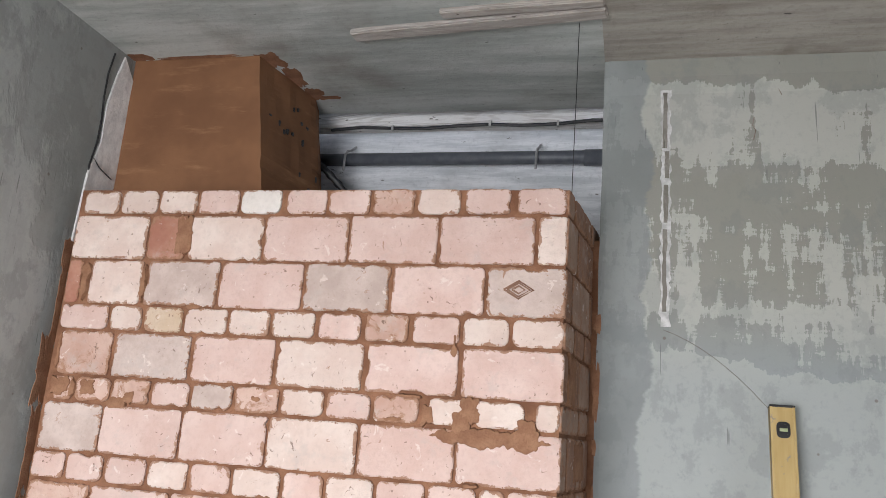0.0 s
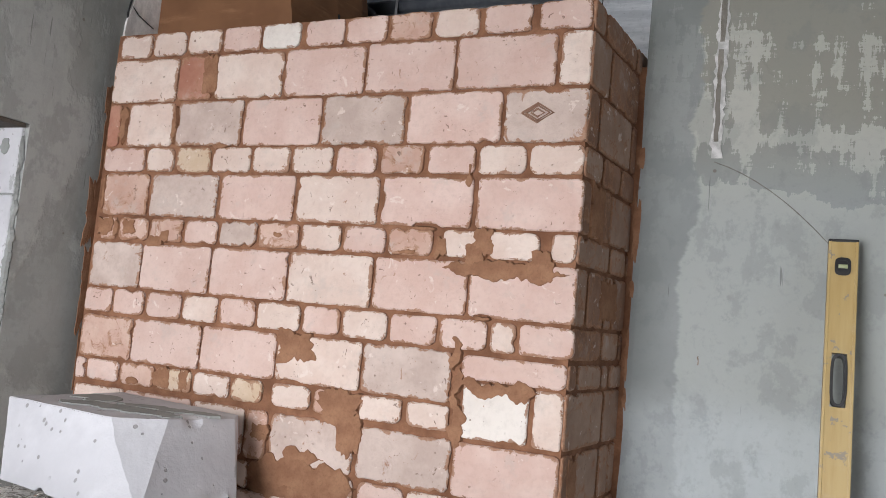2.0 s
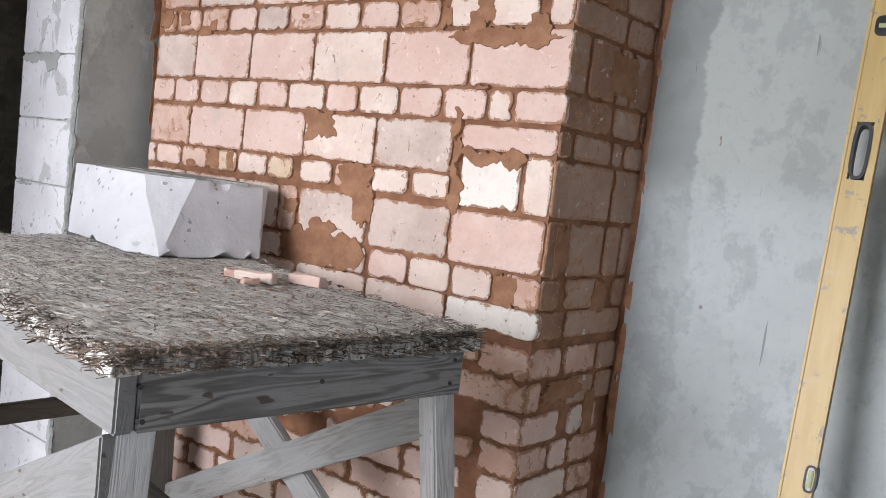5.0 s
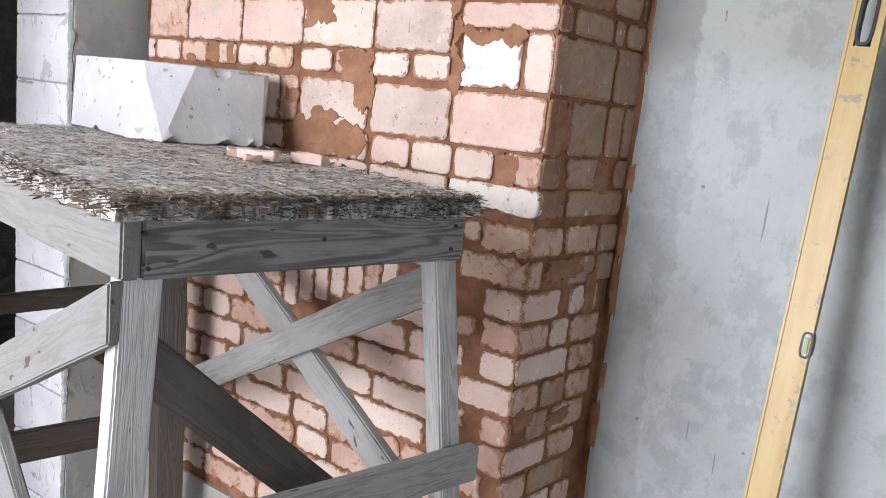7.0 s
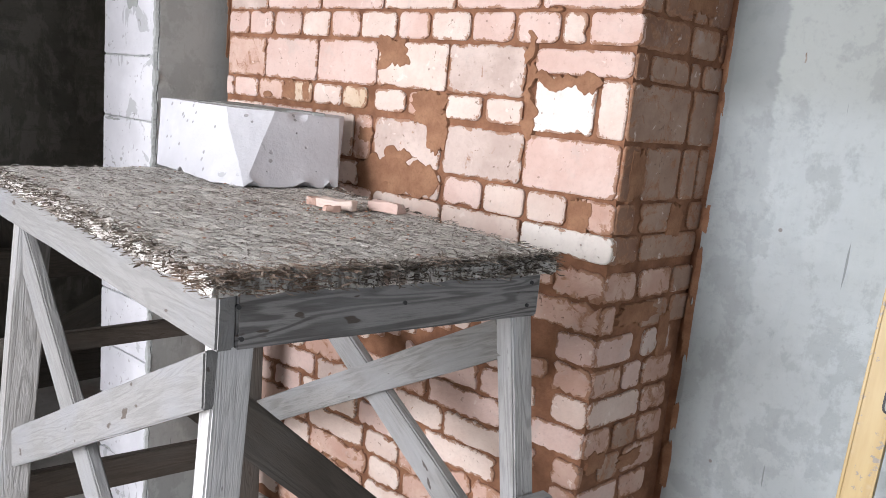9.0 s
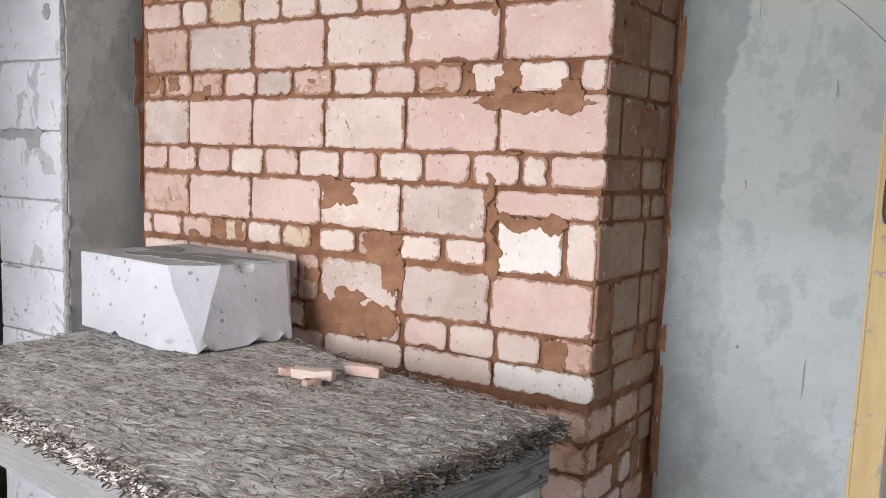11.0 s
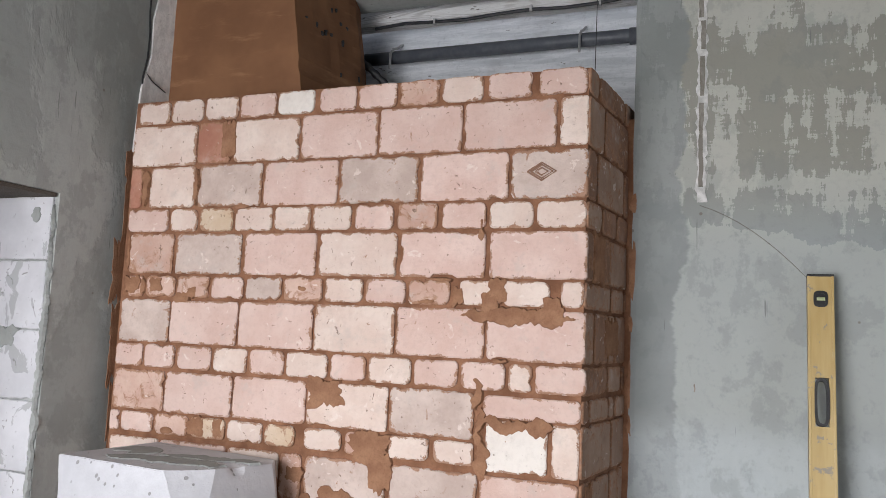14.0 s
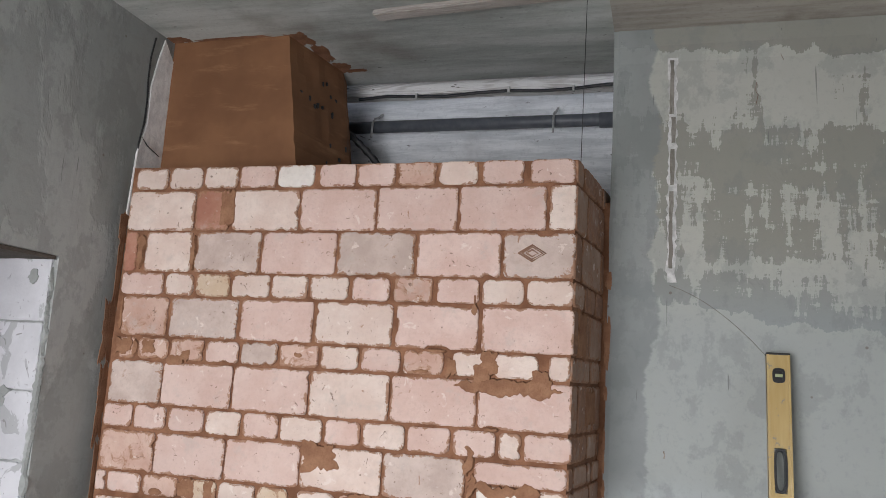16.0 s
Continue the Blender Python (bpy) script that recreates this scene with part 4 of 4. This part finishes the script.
tagged(link("plumb_line", tube([(0.004, 0.05, CEIL - 0.02), (0.003, 0.05, 2.75), (0.001, 0.05, TOP)], 0.0011, 5), M_BLACK), "thin dark plumb line hanging from a ceiling board", "string")
bm, m = board((-1.42, 0.76, 3.005), (2.9, 0.76, 3.005), 0.085, 0.07, wear=0.003)
tagged(link("timber_beam", bm, M_WOOD_WHITE, m), "limewashed timber beam in the gap behind the stove", "beam")
cable_pts = [(-0.95 + 0.12 * k, 0.715 - 0.004 * math.sin(k), 2.945 + 0.006 * math.sin(1.7 * k) + 0.003 * k * 0.5) for k in range(14)]
cable = thing("cable", (0, 0.715, 2.94), "black cable clipped along the timber beam", "cable")
part("sheath", tube(cable_pts, 0.006, 6), M_BLACK, cable)
for k in (2, 5, 7, 10):
    part("clip", box(cable_pts[k][0] - 0.004, cable_pts[k][0] + 0.004, 0.705, 0.722, cable_pts[k][2] - 0.01, cable_pts[k][2] + 0.012, bevel=0.001), M_GYPSUM, cable, "pale cable clip")
pipe = thing("drain_pipe", (-0.4, 0.785, 2.853), "dark grey plastic drain pipe behind the stove", "pipe")
part("pipe_body", tube([(-1.2, 0.785, 2.853), (0.9, 0.785, 2.857)], 0.024, 18), M_PIPE, pipe, smooth=True)
part("socket", tube([(-0.02, 0.785, 2.853), (0.30, 0.785, 2.855)], 0.029, 18), M_PIPE, pipe, smooth=True)
for x in (-0.90, -0.185):
    part("pipe_clip", tube([(x, 0.75, 2.80), (x, 0.752, 2.86), (x, 0.775, 2.885), (x, 0.81, 2.90), (x, 0.855, 2.93)], 0.005, 6), M_STEEL, pipe, "bent galvanised clip")
hose = [(-0.99 + 0.025 * k, 0.60 + 0.018 * k, 2.82 - 0.020 * k - 0.0008 * k * k) for k in range(13)]
flex = thing("corrugated_conduit", (-0.9, 0.7, 2.6), "black corrugated conduit beside the flue box", "conduit")
part("tube", tube(hose, 0.012, 8), M_BLACK, flex)
for k in range(0, 11):
    p, q = Vector(hose[k]), Vector(hose[k + 1])
    part("ridge", tube([p, p + (q - p) * 0.45], 0.015, 8), M_BLACK, flex)

# ---------------------------------------------------------------- the scaffold table
BOARD_Z = 1.305
A, B, C, D = Vector((-0.10, -0.885, 0)), Vector((0.036, -0.336, 0)), Vector((-1.08, -0.09, 0)), Vector((-1.145, -0.745, 0))
trestle = thing("scaffold_table", (-0.55, -0.5, 0), "home-made grey weathered timber trestle with crossed braces", "scaffold")


def up(p, z):
    return Vector((p[0], p[1], z))


def leg(name, top, foot, wide, thick, material, along, label=""):
    bm, m = board(top, foot, wide, thick, up=along, seed=wide * 31 + top[0])
    return part(name, bm, material, trestle, label, m)


ex, ey = (B - A).normalized(), (D - A).normalized()
# end apron, long aprons
for p, q, mat, lab in ((A, B, M_WOOD_DARK, "dark grey apron board with bold grain"), (A, D, M_WOOD_PALE, "pale grey apron board"), (B, C, M_WOOD, ""), (D, C, M_WOOD, "")):
    way = (q - p).normalized()
    bm, m = board(up(p, 1.2355) + way * (0.016 if q is B else 0.0), up(q, 1.2355), 0.082, 0.028, ends=0.014 if q is D else 0.0, seed=p.x + 2)
    part("apron", bm, mat, trestle, lab, m)
# four splayed legs
inC, inD = C - ey * 0.05 - ex * 0.05, D - ey * 0.05 + ex * 0.05
leg("leg", Vector((-0.128, -0.846, 1.27)), Vector((-0.165, -0.885, 0.0)), 0.056, 0.045, M_WOOD_LEG, ex)
leg("leg", Vector((-0.008, -0.345, 1.27)), Vector((0.040, -0.140, 0.0)), 0.048, 0.046, M_WOOD_LEG, ex)
leg("leg", up(inC, 1.26), up(inC + ex * 0.03, 0.0), 0.075, 0.075, M_WOOD_BROWN_SHADED, ex)
leg("leg", up(inD, 1.26), up(inD - ex * 0.10, 0.0), 0.068, 0.075, M_WOOD, ex)
# end rail low down, crossed braces on the back, on the front, dark plank across
bm, m = board(up(A - ex * 0.07, 0.795), up(A + ex * 0.668, 0.791), 0.07, 0.03, seed=4)
part("rail", bm, M_WOOD, trestle, "", m)


def brace(p, q, wide, mat, label="", thick=0.024, seed=0):
    bm, m = board(p, q, wide, thick, up=(0, 0, 1), seed=seed)
    part("brace", bm, mat, trestle, label, m)


brace((-0.02, -0.326, 1.135), (-1.0, -0.109, 0.592), 0.072, M_WOOD, seed=1)
brace((-0.98, -0.093, 1.119), (-0.02, -0.304, 0.685), 0.076, M_WOOD, seed=2)
brace((-1.10, -0.727, 1.17), (-0.42, -0.818, 0.574), 0.085, M_WOOD_PALE, "pale grey nailed brace", seed=5)
brace(up(A + ey * 0.12 + ex * 0.02, 1.098), up(A + ey * 0.12 + ex * 0.48, 0.672), 0.078, M_WOOD_BROWN_SHADED, "dark plank nailed across the end", seed=6)


def cut_brace(outline, thick, mat, label):
    """A board on the long front side with ends sawn upright; outline: x, z of its corners in order."""
    a = Vector((outline[0][0], 0, outline[0][1]))
    long = Vector((outline[1][0], 0, outline[1][1])) - a
    x = Vector((ey.x * -long.x, ey.y * -long.x, long.z)).normalized()
    y = Vector((ey.y, -ey.x, 0))
    z = x.cross(y)
    pose_of = Matrix((x, y, z)).transposed().to_4x4()
    centre = sum((A + ey * ((p[0] - A.x) / ey.x) + Vector((0, 0, p[1])) for p in outline), Vector()) / len(outline)
    pose_of.translation = centre
    back = pose_of.inverted()
    bm = bmesh.new()
    sides = []
    for depth in (-thick / 2, thick / 2):
        sides.append([bm.verts.new(back @ (A + ey * ((px - A.x) / ey.x) + y * depth + Vector((0, 0, pz)))) for px, pz in outline])
    for ring_ in sides:
        bm.faces.new(ring_)
    n = len(outline)
    for k in range(n):
        bm.faces.new((sides[0][k], sides[0][(k + 1) % n], sides[1][(k + 1) % n], sides[1][k]))
    bmesh.ops.recalc_face_normals(bm, faces=bm.faces)
    bmesh.ops.subdivide_edges(bm, edges=[e for e in bm.edges if e.calc_length() > 0.3], cuts=10)
    bmesh.ops.bevel(bm, geom=[e for e in bm.edges if len(e.link_faces) == 2 and e.calc_face_angle(0) > 0.5], offset=0.003, segments=2, affect="EDGES")
    shake(bm, 0.11, 0.002, 3)
    part("brace", bm, mat, trestle, label, pose_of)


cut_brace(((-1.17, 0.550), (-0.118, 1.104), (-0.116, 1.190), (-1.17, 0.648)), 0.027, M_WOOD_PALE, "pale grey nailed brace")
brace((-1.16, -0.80, 0.87), (-1.09, -0.10, 0.86), 0.05, M_WOOD_BROWN_SHADED, seed=7)
brace((-1.16, -0.80, 0.50), (-1.09, -0.10, 0.455), 0.085, M_WOOD_BROWN_SHADED, seed=8)

def nails(p, q, way, places, radius=0.0035):
    """Nail heads in a board from p to q, standing proud along way; places: shares along and offsets across."""
    for f, dz in places:
        at = Vector(p).lerp(Vector(q), f) + Vector((0, 0, dz))
        part("nail", tube([at - Vector(way) * 0.004, at + Vector(way) * 0.0025], radius, 8), M_BLACK, trestle)


out = Vector((ey.y, -ey.x, 0))
nails(up(A, 1.2355) + out * 0.014, up(D, 1.2355) + out * 0.014, out, ((0.05, 0.025), (0.055, -0.028), (0.12, 0.012), (0.16, -0.02), (0.22, 0.022), (0.30, -0.012), (0.36, 0.02), (0.45, -0.01), (0.55, 0.018), (0.7, 0)))
nails(up(A, 1.148) + out * 0.014, up(D, 0.61) + out * 0.014, out, ((0.03, 0.02), (0.05, -0.022), (0.09, 0.004), (0.35, 0.015), (0.38, -0.015)))
side_out = Vector((ex.y, -ex.x, 0))
nails(up(A, 1.2355) + side_out * 0.014, up(B, 1.2355) + side_out * 0.014, side_out, ((0.03, 0.02), (0.04, -0.025), (0.96, 0.02), (0.95, -0.02), (0.5, 0.005)))

# the shaggy board on top
deck = thing("wood_wool_deck", (-0.55, -0.5, 1.27), "shaggy grey wood-wool board lying on the scaffold, frayed at its edges", "board")
OVER = 0.028
P00, P10 = A - ex * OVER - ey * OVER, B + ex * OVER * 0.6 - ey * OVER
P11, P01 = C + ex * OVER + ey * OVER, D - ex * OVER + ey * OVER


def deck_at(s, t):
    """A place on the deck: s along it from the near end, t across it."""
    return (P00 * (1 - s) + P01 * s) * (1 - t) + (P10 * (1 - s) + P11 * s) * t


def deck_body():
    bm = bmesh.new()
    ns, nt = 70, 40
    top, bot = [], []
    for a in range(ns + 1):
        for rows, z0 in ((top, BOARD_Z), (bot, 1.274)):
            line = []
            for b in range(nt + 1):
                p = deck_at(a / ns, b / nt)
                edge = min(a, ns - a, b, nt - b)
                q = Vector((p.x, p.y, z0))
                if z0 == BOARD_Z:
                    q.z += 0.003 * noise.noise(q * 22) + 0.002 * noise.noise(q * 60) - (0.010 if edge == 0 else 0)
                if edge == 0:
                    q += noise.noise_vector(q * 30) * 0.008
                    q.z = max(q.z, 1.273)
                line.append(bm.verts.new(q))
            rows.append(line)
    for rows in (top, bot):
        for r, s in zip(rows, rows[1:]):
            for k in range(nt):
                bm.faces.new((r[k], r[k + 1], s[k + 1], s[k]))
    rim = lambda rows: rows[0] + [r[-1] for r in rows[1:]] + rows[-1][-2::-1] + [r[0] for r in rows[-2:0:-1]]
    t, u = rim(top), rim(bot)
    for k in range(len(t)):
        bm.faces.new((t[k], t[(k + 1) % len(t)], u[(k + 1) % len(u)], u[k]))
    return bm


part("panel", deck_body(), M_BOARD, deck)


def strands(count, place, rng, lengths, tilt, width=(0.0012, 0.0035), main=None, curl=1.0):
    """Curled ribbons of wood wool."""
    verts, faces = [], []
    for _ in range(count):
        p = place()
        a = rng.gauss(main, 0.7) if main is not None and rng.random() < 0.7 else rng.uniform(0, 2 * math.pi)
        size, w = rng.uniform(*lengths), rng.uniform(*width)
        bend, rise = rng.uniform(-curl, curl), rng.gauss(0, tilt)
        base = len(verts)
        q = Vector(p)
        roll = rng.uniform(-0.7, 0.7)
        for k in range(4):
            way = Vector((math.cos(a) * math.cos(rise), math.sin(a) * math.cos(rise), math.sin(rise)))
            side = Vector((-math.sin(a), math.cos(a), roll)).normalized() * (w * (0.35 if k in (0, 3) else 1.0))
            verts += [q + side, q - side]
            q = q + way * size / 3
            a += bend * 0.45
            rise *= 0.4
        faces += [(base + 2 * k, base + 2 * k + 1, base + 2 * k + 3, base + 2 * k + 2) for k in range(3)]
    return verts, faces


def add_strands(name, data, material, parent):
    mesh = bpy.data.meshes.new(name)
    mesh.from_pydata(data[0], [], data[1])
    mesh.materials.append(material)
    ob = new(name, mesh)
    ob.parent = parent
    ob.matrix_parent_inverse = world_of(parent).inverted()
    return tagged(ob, kind="stuff")


wool = random.Random(17)


def on_top():
    near = wool.random() < 0.45                                    # looser towards the corner by the stove
    p = deck_at(wool.random() ** (1.9 if near else 1.0), 1 - wool.random() ** (1.7 if near else 1.0))
    return (p.x, p.y, BOARD_Z + wool.uniform(0.0, 0.0032))


def on_edge():
    side = wool.random()
    if side < 0.45:
        p = deck_at(wool.uniform(-0.006, 0.014), wool.random())
    elif side < 0.85:
        p = deck_at(wool.random(), wool.uniform(-0.014, 0.02))
    else:
        p = deck_at(wool.random(), wool.uniform(0.98, 1.01))
    return (p.x, p.y, wool.uniform(1.275, BOARD_Z + 0.004))


add_strands("wood_wool", strands(6500, on_top, wool, (0.008, 0.026), 0.06, (0.0005, 0.0013), 2.95, 1.8), M_STRAND, deck)
# The frayed edge takes the darker copy, for the shade on the board's side.
add_strands("frayed_edge", strands(8000, on_edge, wool, (0.008, 0.026), 0.35, (0.0008, 0.0020), None, 1.8), M_STRAND_EDGE_SHADED, deck)

# ---------------------------------------------------------------- things on the deck
def aerated_block():
    bm = bmesh.new()
    z0, z1 = BOARD_Z + 0.003, 1.482
    pts = [(-1.178, -0.352, z0), (-0.850, -0.407, z0), (-0.742, -0.388, z0), (-0.687, -0.145, z0), (-1.12, -0.06, z0),
           (-1.240, -0.306, z1), (-0.885, -0.346, z1), (-0.803, -0.262, z1), (-0.762, -0.088, 1.476), (-0.772, -0.060, z1), (-1.19, -0.005, z1)]
    for p in pts:
        bm.verts.new(p)
    hull = bmesh.ops.convex_hull(bm, input=bm.verts)
    bmesh.ops.delete(bm, geom=[g for g in hull["geom_interior"] if isinstance(g, bmesh.types.BMVert)], context="VERTS")
    bmesh.ops.dissolve_limit(bm, angle_limit=radians(3), verts=bm.verts, edges=bm.edges)
    bmesh.ops.bevel(bm, geom=[e for e in bm.edges if e.calc_face_angle(0) > 1.0], offset=0.0022, segments=2, affect="EDGES")
    bmesh.ops.triangulate(bm, faces=bm.faces)
    for _ in range(5):
        bmesh.ops.subdivide_edges(bm, edges=[e for e in bm.edges if e.calc_length() > 0.014], cuts=1)
        bmesh.ops.triangulate(bm, faces=bm.faces)
    for v in bm.verts:
        broken = max(0.0, min(1.0, (v.co.x + 0.90) / 0.03)) * max(0.0, min(1.0, (-0.27 - 1.0 * max(0.0, 1.46 - v.co.z) * 0.6 - v.co.y) / 0.02))
        v.co += noise.noise_vector(v.co * 70) * (0.0004 + 0.0011 * broken) + noise.noise_vector(v.co * 18) * (0.0010 + 0.002 * broken)
        v.co.z = max(v.co.z, z0 - 0.003)
        low = max(0.0, 1 - (v.co.z - z0) / 0.03)                       # chips out of its lower edge
        for cx, cy, r in ((-0.705, -0.235, 0.030), (-0.735, -0.365, 0.022), (-1.02, -0.372, 0.02), (-0.695, -0.17, 0.012)):
            v.co.z += 0.016 * low * max(0.0, 1 - math.hypot(v.co.x - cx, v.co.y - cy) / r)
        chip_off = max(0.0, 1 - (Vector((-0.725, -0.13, 1.47)) - v.co).length / 0.035) + max(0.0, 1 - (Vector((-0.80, -0.20, 1.478)) - v.co).length / 0.03)
        v.co += Vector((-0.010, 0.012, -0.008)) * chip_off
    bm.normal_update()
    for e in bm.edges:
        e.smooth = e.calc_face_angle(0) < 0.4
    return bm


block = tagged(link("aerated_concrete_block", aerated_block(), M_AAC, smooth=True), "broken white aerated concrete block lying on the scaffold deck", "block")


block_rng = random.Random(41)
for x, y, w, h, turn in ((-0.97, -0.235, 0.34, 0.07, -6), (-0.90, -0.16, 0.28, 0.05, -9), (-1.12, -0.15, 0.13, 0.10, 20), (-0.83, -0.235, 0.04, 0.03, 0)):
    part("cement_skin", wiped(w, h, block_rng, 0.0025), M_PLASTER_LEFT, block, "grey cement left on the block's top", Matrix.Translation((x, y, 1.4825)) @ pose(0, 0, 0, -90, 0, 0) @ pose(0, 0, 0, 0, turn, 0))


def chip(x, y, length, wide, high, turn, mat, label):
    bm = box(-length / 2, length / 2, -wide / 2, wide / 2, 0, high, bevel=min(wide, high) * 0.18)
    bmesh.ops.subdivide_edges(bm, edges=bm.edges, cuts=2, use_grid_fill=True)
    shake(bm, 0.016, 0.0045, x * 9)
    tagged(link("brick_piece", bm, mat, Matrix.Translation((x, y, BOARD_Z + 0.003)) @ pose(0, 0, 0, 0, 0, turn)), label, "brick piece", "brick pieces on the deck")


chip(-0.43, -0.385, 0.085, 0.028, 0.020, 16, BRICKS["c"], "flat pale chip of brick on the deck")
chip(-0.365, -0.305, 0.075, 0.03, 0.022, 12, BRICKS["p"], "pink chip of brick on the deck")
chip(-0.49, -0.39, 0.035, 0.024, 0.016, 40, BRICKS["s"], "small salmon crumb of brick on the deck")
chip(-0.405, -0.42, 0.03, 0.018, 0.012, 70, BRICKS["s"], "small salmon crumb of brick on the deck")
crumb_rng = random.Random(31)
bm = bmesh.new()
for k in range(150):
    near = k < 90
    s, t = (crumb_rng.gauss(0.36, 0.09), crumb_rng.gauss(0.62, 0.16)) if near else (crumb_rng.random(), crumb_rng.random())
    p = deck_at(min(max(s, 0.03), 0.97), min(max(t, 0.04), 0.96))
    r = crumb_rng.uniform(0.0010, 0.0032)
    bmesh.ops.create_icosphere(bm, subdivisions=1, radius=r, matrix=Matrix.Translation((p.x, p.y, BOARD_Z + 0.003 + r * 0.5)) @ Matrix.Diagonal((1.4, 1, 0.6, 1)))
tagged(link("brick_crumbs", bm, BRICKS["d"]), "brown crumbs of brick and clay scattered on the deck", "crumbs", "", "stuff")

bm = bmesh.new()
for k in range(420):
    x, y = crumb_rng.uniform(-1.9, 0.3), crumb_rng.uniform(-1.4, 0.0)
    r = crumb_rng.uniform(0.003, 0.016)
    bmesh.ops.create_icosphere(bm, subdivisions=1, radius=r, matrix=Matrix.Translation((x, y, r * 0.4)) @ Matrix.Diagonal((1.5, 1, 0.6, 1)))
tagged(link("floor_debris", bm, M_GRIME), "crumbs of mortar and dust on the floor", "debris", "", "stuff")

# ---------------------------------------------------------------- the spirit level leaning on the wall
LEVEL = 2.0
level = thing("spirit_level", (0.47, 0.02, 0), "long yellow spirit level leaning against the plastered wall", "spirit level")


def level_body():
    """The profile with two hand slots and a vial window cut through; x along it from its foot, z across it."""
    holes = [(1.706, 0.114, 0.030, 0.014), (0.30, 0.114, 0.030, 0.014)]
    half, thick = 0.0295, 0.0125
    bm = bmesh.new()
    cuts = sorted({0.0, LEVEL} | {h[0] - h[1] / 2 for h in holes} | {h[0] + h[1] / 2 for h in holes})
    for a, b in zip(cuts, cuts[1:]):
        inside = [h for h in holes if h[0] - h[1] / 2 <= a + 1e-6 and b <= h[0] + h[1] / 2 + 1e-6]
        if inside:
            w = inside[0][2] / 2
            box(a, b, -thick, thick, w, half, bm)
            box(a, b, -thick, thick, -half, -w, bm)
        else:
            box(a, b, -thick, thick, -half, half, bm)
    bmesh.ops.remove_doubles(bm, verts=bm.verts, dist=1e-5)
    return bm


foot, tip = Vector((0.512, 0.0, 0.012)), Vector((0.520, 0.298, 2.005))
lx = (tip - foot).normalized()
lz = lx.cross(Vector((0, 1, 0))).normalized()
ly = lz.cross(lx)
LM = Matrix((lx, ly, lz)).transposed().to_4x4()
LM.translation = foot
LEVEL = (tip - foot).length
profile = part("profile", level_body(), M_YELLOW, level, "", LM)
for z in (-0.0265, 0.0265):
    part("rib", box(0.004, LEVEL - 0.004, -0.0145, 0.0145, z - 0.003, z + 0.003, bevel=0.001), M_YELLOW, level, "", LM)
for x in (0.0, LEVEL - 0.006):
    part("end_cap", box(x, x + 0.006, -0.0148, 0.0148, -0.030, 0.030, bevel=0.0015), M_BLACK, level, "black plastic end cap", LM)


def ring(x, a, b, rim, deep):
    bm = bmesh.new()
    n = 28
    loops = []
    for y, k in ((-deep, 0.0), (-deep, rim), (deep, rim), (deep, 0.0)):
        loops.append([bm.verts.new((x + max(abs(math.cos(t)) ** 0.5, 0) * math.copysign(a + k, math.cos(t)), y, math.copysign(abs(math.sin(t)) ** 0.7, math.sin(t)) * (b + k))) for t in (2 * math.pi * j / n for j in range(n))])
    for r, s in zip(loops, loops[1:] + loops[:1]):
        for j in range(n):
            bm.faces.new((r[j], r[(j + 1) % n], s[(j + 1) % n], s[j]))
    return bm


for x in (1.706, 0.30):
    part("hand_slot", ring(x, 0.050, 0.0105, 0.006, 0.0155), M_BLACK, level, "black plastic hand slot rim", LM)
x = LEVEL - 0.062
body = part("vial_housing", ring(x, 0.014, 0.010, 0.006, 0.0158), M_BLACK, level, "black round vial housing", LM)
part("vial_back", box(x - 0.018, x + 0.018, -0.0142, 0.0142, -0.011, 0.011, bevel=0.002), M_BLACK, body, "", LM)
part("vial", tube([LM @ Vector((x, -0.0148, -0.009)), LM @ Vector((x, -0.0148, 0.009))], 0.0045, 10), M_VIAL, body, "green spirit vial")
EDGE = LM @ Matrix.Translation((1.075, 0, -0.0215))
body = part("vial_housing", ring(0, 0.022, 0.007, 0.004, 0.0158), M_BLACK, level, "black oval vial housing in the level's edge", EDGE)
part("vial_back", box(-0.022, 0.022, -0.0145, 0.0145, -0.007, 0.009, bevel=0.002), M_GYPSUM, body, "", EDGE)
part("vial", tube([EDGE @ Vector((-0.016, -0.0148, 0)), EDGE @ Vector((0.016, -0.0148, 0))], 0.0045, 10), M_VIAL, body, "green spirit vial")

# ---------------------------------------------------------------- timber stacked in the next room
for n, (p, q, w) in enumerate((((-2.25, -0.9, 0.81), (-2.2, 0.4, 0.80), 0.12), ((-2.15, -0.45, 0.42), (-2.2, 0.3, 0.72), 0.09), ((-2.3, -0.33, 0.0), (-2.3, -0.30, 1.05), 0.10), ((-2.35, -1.0, 0.35), (-2.3, 0.5, 0.33), 0.14))):
    bm, m = board(p, q, w, 0.05, up=(0, 1, 0) if n == 2 else (0, 0, 1), seed=n)
    tagged(link("old_timber", bm, M_WOOD_BROWN_SHADED, m), "dark old timber leaning in the dim next room", "timber", "timbers in the next room")
